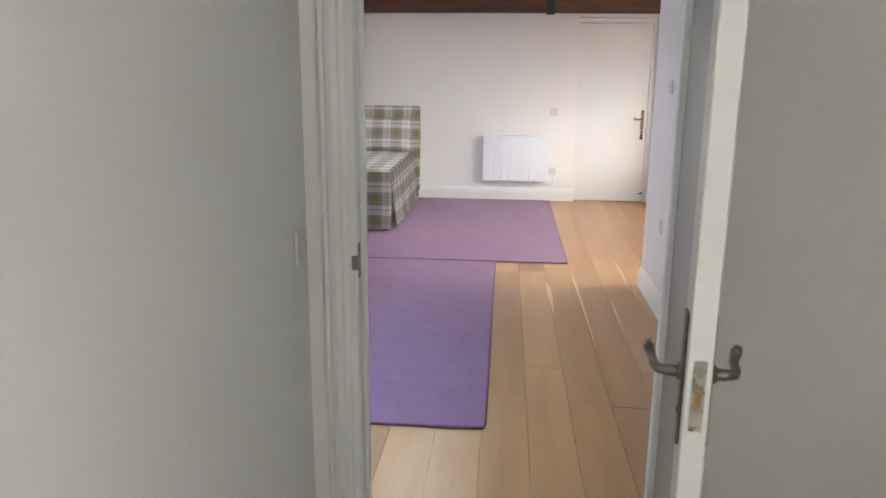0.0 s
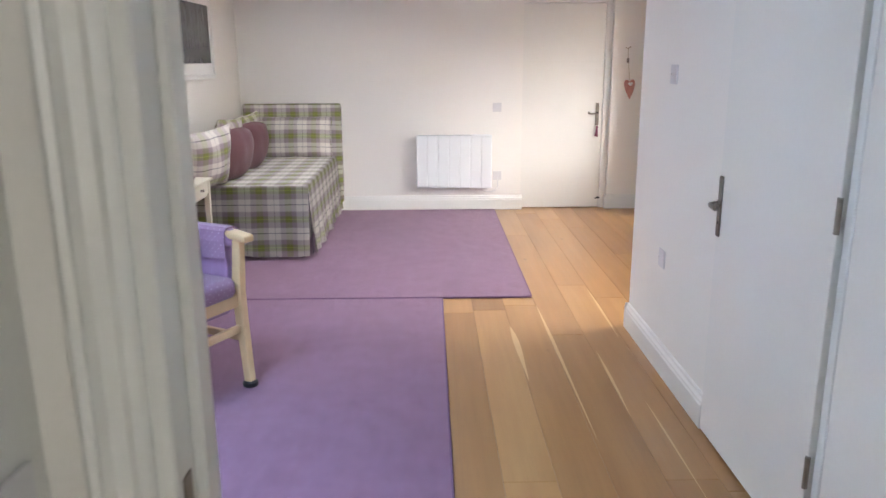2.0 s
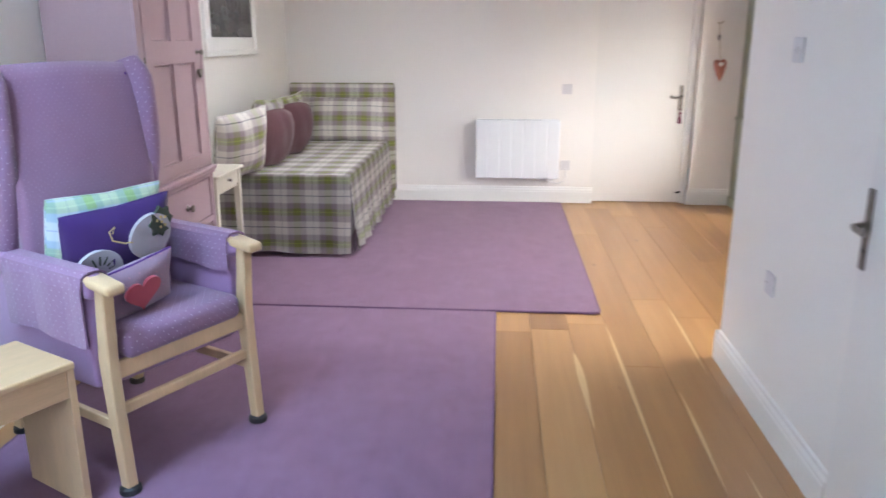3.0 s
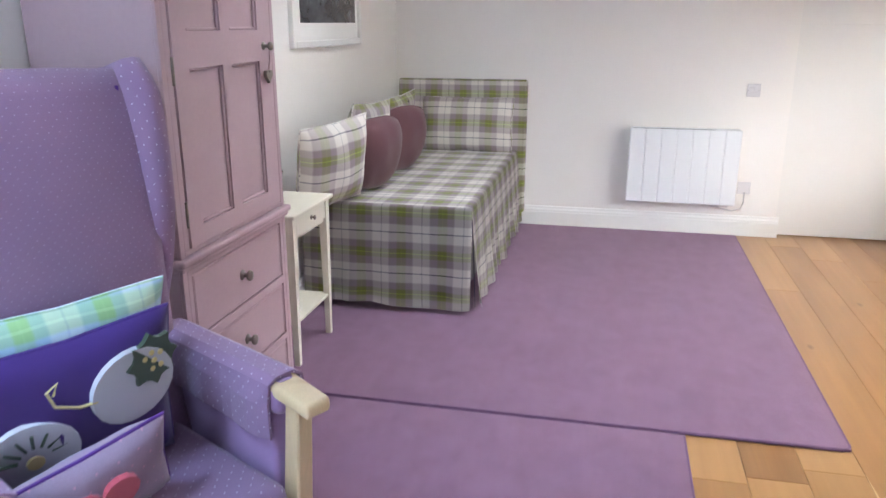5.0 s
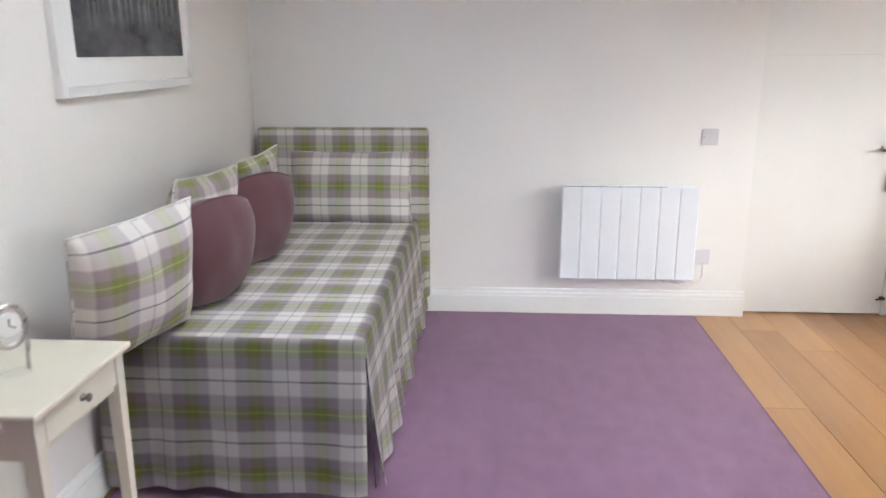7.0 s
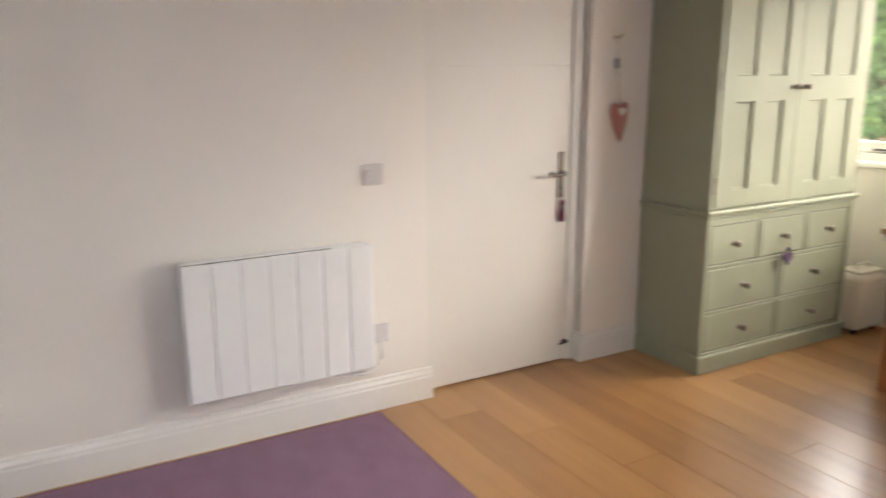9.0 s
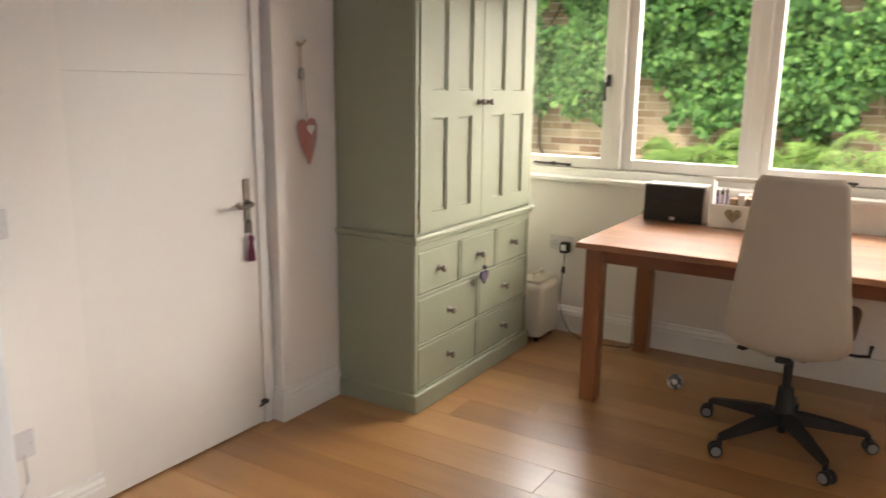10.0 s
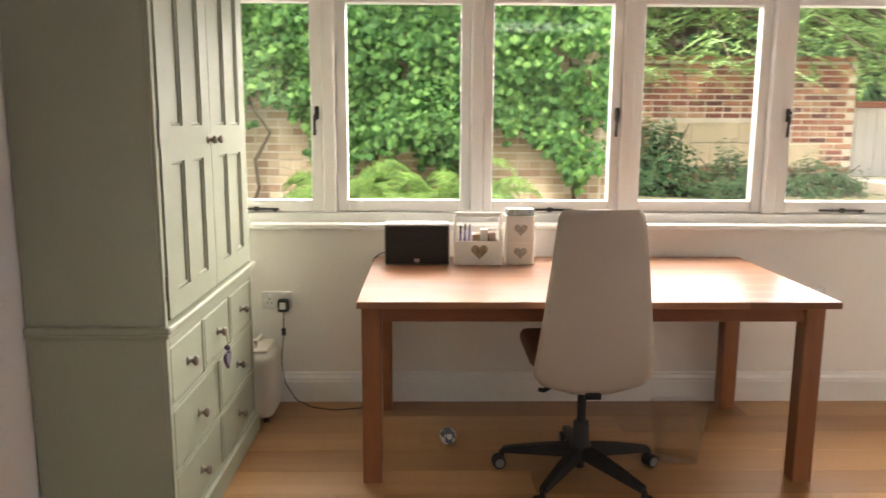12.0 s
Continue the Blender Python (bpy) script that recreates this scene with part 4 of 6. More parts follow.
# ---- panelled cupboards ----
def recessed(bm, x0, x1, z0, z1, y, d, groove=0.012):
    """A fielded panel recess on a face that looks to -y: sloped reveals and a sunk field."""
    o = [(x0, z0), (x1, z0), (x1, z1), (x0, z1)]
    i = [(x0 + groove, z0 + groove), (x1 - groove, z0 + groove), (x1 - groove, z1 - groove), (x0 + groove, z1 - groove)]
    vo = [bm.verts.new((x, y, z)) for x, z in o]
    vi = [bm.verts.new((x, y + d, z)) for x, z in i]
    for k in range(4):
        bm.faces.new((vo[k], vo[(k + 1) % 4], vi[(k + 1) % 4], vi[k]))
    bm.faces.new(vi)


def panel_door(parent, x0, x1, z0, z1, y, th, zs, mat, hinge_left, knob_at, name="door", st=0.075, half=0.028):
    """A framed door in the x-z plane that looks to -y. zs: the heights of the sunk panels."""
    d = part(name, cube(x0, x1, y + 0.012, y + th, z0, z1), mat, parent)
    mid = (x0 + x1) / 2
    part("stile", cube(x0, x0 + st, y, y + 0.0118, z0, z1), mat, d)
    part("stile", cube(x1 - st, x1, y, y + 0.0118, z0, z1), mat, d)
    for a, b in zs:
        part("muntin", cube(mid - half, mid + half, y, y + 0.0118, a, b), mat, d)
    lo = z0
    for a, b in list(zs) + [(z1, None)]:
        part("rail", cube(x0 + st, x1 - st, y, y + 0.0118, lo, a), mat, d)
        lo = b
    for a, b in zs:
        for p, q in ((x0 + st, mid - half), (mid + half, x1 - st)):
            bm = bmesh.new()
            w = 0.010
            for u0, u1, v0, v1 in ((p, p + w, a, b), (q - w, q, a, b), (p + w, q - w, a, a + w), (p + w, q - w, b - w, b)):
                box(bm, u0, u1, y + 0.005, y + 0.0119, v0, v1, 0.003)
            part("moulding", bm, mat, d)
    hx = x0 - 0.004 if hinge_left else x1 + 0.004
    for z in (z0 + 0.10, (z0 + z1) / 2 - 0.02, z1 - 0.10):
        part("hinge", tube(bmesh.new(), [(hx, y + 0.004, z - 0.038), (hx, y + 0.004, z + 0.038)], 0.0055, 8), PEWTER, d)
    knob(d, knob_at[0], y, knob_at[1], pose(0, 0, 0, 90), 0.015, PEWTER, 0.034)
    return d


def drawer(parent, x0, x1, z0, z1, y, mat, k=0.017):
    # Near-black strip that paints shade into the gap round the drawer.
    gap = part("drawer_gap", cube(x0 - 0.004, x1 + 0.004, y + 0.0085, y + 0.012, z0 - 0.004, z1 + 0.004), GAP_SHADE, parent)
    d = part("drawer", cube(x0, x1, y + 0.002, y + 0.03, z0, z1, 0.003), mat, parent)
    bm = bmesh.new()
    for u0, u1, v0, v1 in ((x0 + 0.006, x0 + 0.011, z0 + 0.006, z1 - 0.006), (x1 - 0.011, x1 - 0.006, z0 + 0.006, z1 - 0.006), (x0 + 0.011, x1 - 0.011, z0 + 0.006, z0 + 0.011), (x0 + 0.011, x1 - 0.011, z1 - 0.011, z1 - 0.006)):
        box(bm, u0, u1, y + 0.0005, y + 0.003, v0, v1)
    part("bead", bm, mat, d)
    knob(d, (x0 + x1) / 2, y + 0.002, (z0 + z1) / 2, pose(0, 0, 0, 90), k, PEWTER, 0.036)


def carcass(w, m, wd, dp, waist, top, mat):
    """Body, plinth, waist and cornice of a tall cupboard whose front is at y = 0 and which reaches back to y = dp."""
    part("body", cube(0, wd, 0.012, dp, 0.0, top), mat, w)
    part("plinth", cube(-0.016, wd + 0.016, -0.016, dp, 0.0, 0.085, 0.006, seg=2), mat, w)
    b = cube(-0.020, wd + 0.020, -0.020, dp, waist - 0.010, waist + 0.012, 0.008, seg=3)
    box(b, -0.011, wd + 0.011, -0.011, dp, waist - 0.026, waist - 0.010, 0.004)
    part("waist_moulding", b, mat, w)
    b = cube(-0.03, wd + 0.03, -0.03, dp, top, top + 0.04, 0.01, seg=2)
    part("cornice", b, mat, w)
    part("face_stile", cube(0, 0.024, 0, 0.0119, 0.085, top, 0.0015), mat, w)
    part("face_stile", cube(wd - 0.024, wd, 0, 0.0119, 0.085, top, 0.0015), mat, w)


# Sage wardrobe beside the window.
w = thing("wardrobe", "sage green painted wardrobe with panelled doors and drawers", "wardrobe", m=pose(1.205, -0.425, 0))
WD, DP, WST, WTP = 1.085, 0.418, 0.775, 1.985
carcass(w, None, WD, DP, WST, WTP, SAGE)
for x0, x1, kx, left in ((0.028, 0.5405, 0.503, True), (0.5445, 1.057, 0.582, False)):
    panel_door(w, x0, x1, 0.800, 1.965, -0.006, 0.024, ((0.875, 1.275), (1.385, 1.885)), SAGE, left, (kx, 1.335), st=0.096, half=0.048)
for a in ((0.024, WD - 0.024, 0.085, 0.098), (0.024, WD - 0.024, 0.288, 0.302), (0.024, WD - 0.024, 0.508, 0.524), (0.024, WD - 0.024, 0.715, 0.749)):
    part("face_rail", cube(a[0], a[1], 0, 0.0119, a[2], a[3], 0.0015), SAGE, w)
for a in ((0.534, 0.551, 0.098, 0.288), (0.534, 0.551, 0.302, 0.508), (0.359, 0.375, 0.524, 0.715), (0.712, 0.728, 0.524, 0.715)):
    part("face_post", cube(a[0], a[1], 0, 0.0119, a[2], a[3], 0.0015), SAGE, w)
for x0, x1, z0, z1 in ((0.028, 0.355, 0.528, 0.711), (0.379, 0.708, 0.528, 0.711), (0.732, 1.057, 0.528, 0.711), (0.028, 0.530, 0.306, 0.504), (0.555, 1.057, 0.306, 0.504), (0.028, 0.530, 0.102, 0.284), (0.555, 1.057, 0.102, 0.284)):
    drawer(w, x0, x1, z0, z1, 0.0, SAGE)


def heart(r, n=28):
    pts = []
    for k in range(n):
        a = k * math.tau / n
        pts.append((r * math.sin(a) ** 3, r * (13 * math.cos(a) - 5 * math.cos(2 * a) - 2 * math.cos(3 * a) - math.cos(4 * a)) / 16))
    return pts


ch = thing("heart_charm", "small purple spotted heart charm hanging from a knob", "charm")
part("cord", tube(bmesh.new(), [(1.749, -0.455, 0.612), (1.751, -0.459, 0.575), (1.752, -0.458, 0.55)], 0.0025, 6), STRING, ch)
part("heart", prism(bmesh.new(), [(x * 1.0, z) for x, z in heart(0.036)], 0.012, pose(1.752, -0.462, 0.512)), PURPLE_CHARM, ch)
part("bow", lathe(bmesh.new(), [(0, -0.012), (0.012, 0), (0, 0.012)], 8, pose(1.752, -0.456, 0.555, 0, 90)), PURPLE_CHARM, ch)

# Mauve cupboard in the west corner; its front looks east.
w = thing("cupboard", "tall mauve painted cupboard with panelled door and drawers", "cupboard", m=pose(-2.345, -3.665, 0.0, 0, 0, 90))
WD, DP, WST, WTP = 0.70, 0.40, 0.790, 1.90
carcass(w, None, WD, DP, WST, WTP, PINK_PAINT)
panel_door(w, 0.055, 0.645, 0.822, 1.86, -0.004, 0.022, ((0.878, 1.325), (1.425, 1.80)), PINK_PAINT, True, (0.607, 1.372))
for a in ((0.024, WD - 0.024, 0.805, 0.820), (0.024, WD - 0.024, 1.862, 1.90), (0.024, WD - 0.024, 0.745, 0.764), (0.024, WD - 0.024, 0.512, 0.542), (0.024, WD - 0.024, 0.288, 0.314), (0.024, WD - 0.024, 0.085, 0.096)):
    part("face_rail", cube(a[0], a[1], 0, 0.0119, a[2], a[3], 0.0015), PINK_PAINT, w)
for a in ((0.024, 0.051, 0.820, 1.862), (0.649, WD - 0.024, 0.820, 1.862), (0.024, 0.046, 0.096, 0.745), (0.654, WD - 0.024, 0.096, 0.745)):
    part("face_post", cube(a[0], a[1], 0.0004, 0.0119, a[2], a[3], 0.0015), PINK_PAINT, w)
for z0, z1 in ((0.546, 0.741), (0.318, 0.508), (0.100, 0.284)):
    drawer(w, 0.050, 0.650, z0, z1, 0.0, PINK_PAINT, 0.019)
ch = thing("heart_charm", "small dark heart charm hanging from the cupboard knob", "charm")
part("ribbon", tube(bmesh.new(), [(-2.318, -3.058, 1.37), (-2.322, -3.056, 1.32), (-2.326, -3.058, 1.295)], 0.0035, 6), PINK_PAINT, ch)
part("heart", prism(bmesh.new(), heart(0.024), 0.012, pose(-2.324, -3.058, 1.275, 0, 0, 90)), PEWTER, ch)

# ---- wing armchair ----
AM = pose(-1.92, -4.44, 0.012, 0, 0, math.degrees(math.atan2(-0.47, 0.883)))
ac = thing("armchair", "lilac spotted wing armchair with pale beech frame", "armchair", m=AM)


def sweep_box(points, w, d, bm=None):
    """A rectangular bar along points (x, y, z) of the chair; w across, d front to back."""
    bm = bm or bmesh.new()
    rings = []
    for i, (x, y, z) in enumerate(points):
        ww = w[i] if isinstance(w, (list, tuple)) else w
        dd = d[i] if isinstance(d, (list, tuple)) else d
        rings.append([bm.verts.new((x + sx * dd / 2, y + sy * ww / 2, z)) for sx, sy in ((-1, -1), (1, -1), (1, 1), (-1, 1))])
    bm.faces.new(rings[0][::-1]), bm.faces.new(rings[-1])
    for a, b in zip(rings, rings[1:]):
        for k in range(4):
            bm.faces.new((a[k], a[(k + 1) % 4], b[(k + 1) % 4], b[k]))
    bmesh.ops.bevel(bm, geom=[e for e in bm.edges], offset=0.004, segments=1, affect="EDGES")
    return bm


for s in (-1, 1):
    y = s * 0.283
    part("front_leg", sweep_box([(0.030, y, 0.02), (0.008, y, 0.30), (0.0, y, 0.46), (0.012, y, 0.60), (0.020, y, 0.70)], 0.040, [0.038, 0.048, 0.052, 0.046, 0.042]), BEECH, ac)
    part("foot", lathe(bmesh.new(), [(0.034, 0), (0.036, 0.006), (0.034, 0.020), (0.026, 0.026), (0, 0.026)], 16, pose(0.030, y, 0)), BLACK, ac, "black rubber foot")
    part("back_leg", sweep_box([(-0.66, s * 0.25, 0.02), (-0.58, s * 0.25, 0.30), (-0.56, s * 0.25, 0.46)], 0.038, 0.045), BEECH, ac)
    part("foot", lathe(bmesh.new(), [(0.030, 0), (0.032, 0.006), (0.030, 0.020), (0, 0.022)], 16, pose(-0.66, s * 0.25, 0)), BLACK, ac, "black rubber foot")
    part("side_stretcher", cube(-0.60, 0.0, y - 0.011, y + 0.011, 0.215, 0.250, 0.003), BEECH, ac)
    # Upholstered arm with its cloth cover and the wooden grip.
    b = cube(-0.60, 0.000, y - 0.040, y + 0.040, 0.655, 0.735, 0.030, seg=4)
    box(b, -0.60, -0.03, y - 0.032, y + 0.032, 0.36, 0.67, 0.012, 2)
    part("arm", b, CHAIR_LEATHER, ac, smooth=True)
    o = [(0.050, -0.215), (0.051, -0.03), (0.044, 0.010), (0.022, 0.023), (-0.022, 0.023), (-0.044, 0.010), (-0.051, -0.03), (-0.050, -0.11)]
    n = [(0.044, -0.215), (0.045, -0.03), (0.038, 0.006), (0.019, 0.017), (-0.019, 0.017), (-0.038, 0.006), (-0.045, -0.03), (-0.044, -0.11)]
    b = prism(bmesh.new(), [(u * s, v) for u, v in o + n[::-1]], 0.44, pose(-0.02, y, 0.722, 0, 0, 90))
    bmesh.ops.subdivide_edges(b, edges=[e for e in b.edges if abs(e.verts[0].co.x - e.verts[1].co.x) > 0.3], cuts=12)
    for v in b.verts:
        if v.co.z < 0.70:
            v.co.y += 0.004 * math.sin(v.co.x * 34 + s)
            v.co.z += 0.008 * math.sin(v.co.x * 15)
    part("arm_cover", b, CHAIR_FABRIC, ac, "spotted cloth arm cover")
    b = cube(-0.045, 0.085, y - 0.036, y + 0.036, 0.700, 0.733, 0.012, seg=3)
    for v in b.verts:
        if v.co.x > 0.03:
            v.co.z -= 0.35 * (v.co.x - 0.03)
            v.co.y = y + (v.co.y - y) * 0.92
    part("arm_grip", b, BEECH, ac, smooth=True)
part("seat_rail", cube(-0.008, 0.014, -0.263, 0.263, 0.385, 0.445, 0.004), BEECH, ac)
part("front_stretcher", cube(-0.004, 0.018, -0.263, 0.263, 0.262, 0.300, 0.005), BEECH, ac)
part("back_stretcher", cube(-0.60, -0.58, -0.232, 0.232, 0.215, 0.250, 0.004), BEECH, ac)
part("seat_base", cube(-0.57, -0.01, -0.240, 0.240, 0.36, 0.44, 0.01), CHAIR_LEATHER, ac)
b = cube(-0.53, 0.040, -0.240, 0.240, 0.440, 0.530, 0.034, seg=5)
for v in b.verts:
    if v.co.z > 0.49:
        v.co.z += 0.035 * math.cos(v.co.y / 0.24 * 1.5) * math.cos((v.co.x + 0.25) / 0.3 * 1.3)
part("seat_cushion", b, CHAIR_FABRIC, ac, smooth=True)
# Tall raked back with wings.
b = bmesh.new()
lay = b.loops.layers.uv.new()
rows = []
NZ, NU = 22, 16
for i in range(NZ + 1):
    z = 0.40 + 0.90 * i / NZ
    row = []
    for j in range(NU + 1):
        u = j / NU * 2 - 1
        x = -0.44 - 0.155 * (z - 0.4) / 0.93 + 0.030 * math.cos(u * 1.4) + 0.018 * math.sin(z * 7)
        x -= 0.03 * max(0, (z - 1.24) / 0.09) ** 2
        row.append((b.verts.new((x, u * (0.240 + 0.006 * z), z - 0.012 * u * u)), (u * 0.26, z)))
    rows.append(row)
for i in range(NZ):
    for j in range(NU):
        q = (rows[i][j], rows[i][j + 1], rows[i + 1][j + 1], rows[i + 1][j])
        f = b.faces.new([v for v, _ in q])
        for l, (_, uv) in zip(f.loops, q):
            l[lay].uv = uv
bmesh.ops.recalc_face_normals(b, faces=b.faces)
bmesh.ops.solidify(b, geom=b.faces[:], thickness=-0.10)
part("backrest", b, CHAIR_COVER, ac, "mauve back cover with faint spots", True)
part("back_seam", tube(bmesh.new(), [(-0.44 - 0.155 * 0.48 + 0.032 + 0.030 * math.cos(u * 1.4) + 0.018 * math.sin(0.85 * 7), u * 0.250, 0.85 - 0.02 * u * u) for u in [k / 8 - 1 for k in range(17)]], 0.004, 5), LILAC_FABRIC, ac)
for s in (-1, 1):
    # The wing bulges forward at head height and narrows towards the arm.
    b = bmesh.new()
    lay = b.loops.layers.uv.new()
    rings = []
    for i in range(19):
        z = 0.70 + 0.665 * i / 18
        f = i / 18
        front = -0.500 + 0.09 * math.sin(min(1.0, f / 0.62) * math.pi / 2) + 0.015 * f - 0.07 * max(0.0, (f - 0.85) / 0.15) ** 2
        thick = 0.032 + 0.008 * math.sin(f * math.pi)
        backx = -0.60 - 0.13 * f
        cx, hx = (front + backx) / 2, (front - backx) / 2
        yy = s * (0.262 + 0.014 * math.sin(f * math.pi * 0.9))
        ring = []
        for k in range(14):
            a = k * math.tau / 14
            ca, sa = math.cos(a), math.sin(a)
            ring.append(b.verts.new((cx + hx * math.copysign(abs(ca) ** 0.6, ca), yy + thick * math.copysign(abs(sa) ** 0.6, sa), z - (0.03 * (1 - ca) if f > 0.9 else 0))))
        rings.append(ring)
    for i in range(18):
        for k in range(14):
            f = b.faces.new((rings[i][k], rings[i][(k + 1) % 14], rings[i + 1][(k + 1) % 14], rings[i + 1][k]))
            for l, (ii, kk) in zip(f.loops, ((i, k), (i, k + 1), (i + 1, k + 1), (i + 1, k))):
                l[lay].uv = (kk * 0.03, ii * 0.036)
    b.faces.new(rings[0]), b.faces.new(rings[-1])
    part("wing", b, CHAIR_FABRIC, ac, smooth=True)
    part("wing_seam", tube(bmesh.new(), [(-0.435 - 0.045 * f, s * (0.224 + 0.004 * f), 0.74 + 0.565 * f) for f in [k / 10 for k in range(11)]], 0.005, 5), LILAC_FABRIC, ac)


def chair_cushion(label, w, h, d, mat, x, y, z, rx, rz, ry, seed, piping=None):
    m = AM @ pose(x, y, z, 0, 0, 90) @ pose(0, 0, 0, 0, 0, rz) @ pose(0, 0, 0, rx, ry, 0)
    return pillow(label, w, h, d, mat, m, seed, "cushion", "cushion", "cushions on the armchair", piping)


chair_cushion("pale blue and green checked cushion at the back of the armchair", 0.44, 0.415, 0.11, PALE_PLAID, -0.385, -0.05, 0.525, 15, 2, 1, 21)
pc = chair_cushion("deep purple cushion with appliqué fruit on the armchair", 0.385, 0.385, 0.11, PURPLE, -0.300, -0.030, 0.525, 17, -6, -4, 22)


def applique(parent, name, outline, depth, mat, m, label=""):
    part(name, prism(bmesh.new(), outline, depth, m), mat, parent, label)


def disc(r, n=22, wob=0.0, teeth=0):
    return [((r + wob * math.cos(teeth * k * math.tau / n)) * math.cos(k * math.tau / n), (r + wob * math.cos(teeth * k * math.tau / n)) * math.sin(k * math.tau / n)) for k in range(n)]


applique(pc, "fruit_patch", disc(0.084), 0.012, GREY_FELT, pose(0.095, -0.057, 0.262, -2, 0, 7), "pale felt fruit")
applique(pc, "flower_patch", disc(0.050, 24, 0.008, 8), 0.010, GREEN_FELT, pose(0.138, -0.050, 0.305, -8, 0, 14), "dark green felt flower")
applique(pc, "fruit_patch", disc(0.080), 0.012, GREY_FELT, pose(-0.095, -0.059, 0.185, 2, 0, -6), "pale felt fruit")
bm = tube(bmesh.new(), [(0.022, -0.064, 0.265), (-0.01, -0.066, 0.270), (-0.05, -0.064, 0.290), (-0.06, -0.060, 0.325), (-0.04, -0.058, 0.337), (-0.05, -0.062, 0.315)], 0.003, 5)
part("stitched_stem", bm, YELLOW_FELT, pc)
bm = bmesh.new()
for k in range(7):
    a = 0.25 + k * 0.44
    tube(bm, [(-0.095 + 0.03 * math.cos(a), -0.061, 0.180 + 0.03 * math.sin(a)), (-0.095 + 0.062 * math.cos(a), -0.062, 0.180 + 0.062 * math.sin(a))], 0.0035, 5)
part("stitched_petal", bm, GREEN_FELT, pc)
for k in range(7):
    a = k * 0.9
    bm = lathe(bmesh.new(), [(0.006, 0), (0.006, 0.002), (0, 0.003)], 8, pose(0.138 + 0.02 * math.cos(a) * (k > 0), -0.052, 0.305 + 0.02 * math.sin(a) * (k > 0), 82, 0, 14))
    part("stitched_seed", bm, YELLOW_FELT, pc)
applique(pc, "flower_heart", disc(0.016, 12), 0.006, YELLOW_FELT, pose(-0.095, -0.063, 0.173))
hc = chair_cushion("small mauve print cushion with a red heart on the armchair", 0.31, 0.20, 0.09, MAUVE_PRINT, -0.140, -0.085, 0.530, 20, -2, -9, 23, LILAC_FABRIC)
applique(hc, "heart_patch", heart(0.068), 0.012, RED_FELT, pose(0.005, -0.054, 0.108, 0, 0, 0), "red felt heart")

# Beech coffee table beside the armchair.
ct = thing("coffee_table", "plain pale beech table with slab ends", "table", m=AM)
TY0, TY1, TX0, TX1, TZ = -0.985, -0.385, -0.33, -0.012, 0.488
part("top", cube(TX0, TX1, TY0, TY1, TZ - 0.024, TZ, 0.006, seg=2), BEECH_TOP, ct)
for x in (TX0 + 0.012, TX1 - 0.030):
    part("apron", cube(x, x + 0.018, TY0 + 0.024, TY1 - 0.024, TZ - 0.115, TZ - 0.0245, 0.003), BEECH_TOP, ct)
for y in (TY0 + 0.002, TY1 - 0.024):
    b = bmesh.new()
    prism(b, [(TX0 + 0.008, -0.0), (TX1 - 0.008, -0.0), (TX1 - 0.008, TZ - 0.0245), (TX0 + 0.008, TZ - 0.0245)], 0.022, pose(0, y, 0))
    part("end_panel", b, BEECH, ct)

# ---- fittings on the walls ----
def plate(name, label, cat, x, y, z, rz, w=0.086, h=0.086, extra="switch"):
    """A wall plate in local x-z that looks to -y."""
    p = thing(name, label, cat, m=pose(x, y, z, 0, 0, rz))
    part("face_plate", cube(-w / 2, w / 2, -0.009, -0.0005, -h / 2, h / 2, 0.003, seg=2), PLASTIC, p)
    if extra == "switch":
        part("rocker", cube(-0.006, 0.006, -0.0125, -0.009, -0.011, 0.011, 0.002), PLASTIC, p)
    elif extra == "spur":
        part("rocker", cube(-0.030, 0.005, -0.013, -0.009, -0.004, 0.020, 0.002), PLASTIC, p)
        part("fuse_cover", cube(-0.030, 0.030, -0.0115, -0.009, -0.026, -0.010, 0.002), PLASTIC, p)
    elif extra == "double":
        for cx in (-w / 4, w / 4):
            part("rocker", cube(cx - 0.006, cx + 0.006, -0.0125, -0.009, 0.018, 0.034, 0.002), PLASTIC, p)
            for sx, sz in ((0, 0.006), (-0.011, -0.014), (0.011, -0.014)):
                part("pin_hole", cube(cx + sx - 0.003, cx + sx + 0.003, -0.0095, -0.0088, sz - 0.004, sz + 0.004), GAP_SHADE, p)
    for sx in (-1, 1):
        part("screw", lathe(bmesh.new(), [(0.0035, 0), (0.003, 0.0012), (0, 0.0014)], 8, pose(sx * (w / 2 - 0.012), -0.009, 0, 90)), CHROME, p)
    return p


plate("switch", "white heater isolator switch on the wall", "switch", -0.264, NY, 1.01, 0, extra="spur")
plate("socket", "white flex outlet beside the radiator", "socket", -0.255, NY, 0.342, 0, extra="none")
plate("switch", "white light switch on the closet wall", "switch", BX, -3.99, 1.398, 270)
plate("socket", "white blank socket plate on the closet wall", "socket", BX, -3.99, 0.543, 270, extra="none")
plate("switch", "white light switch on the hall wall", "switch", HX0, -6.800, 1.04, 90)
plate("socket", "white double socket under the window", "socket", RX, -0.463, 0.525, 270, 0.146, extra="double")
plate("socket", "white double socket beyond the desk", "socket", RX, -3.14, 0.55, 270, 0.146, extra="double")
plate("socket", "white double socket behind the armchair", "socket", LX, -4.285, 0.56, 90, 0.146, extra="double")
plate("switch", "white light switch beside the closet door", "switch", BX, -5.86, 0.97, 270)

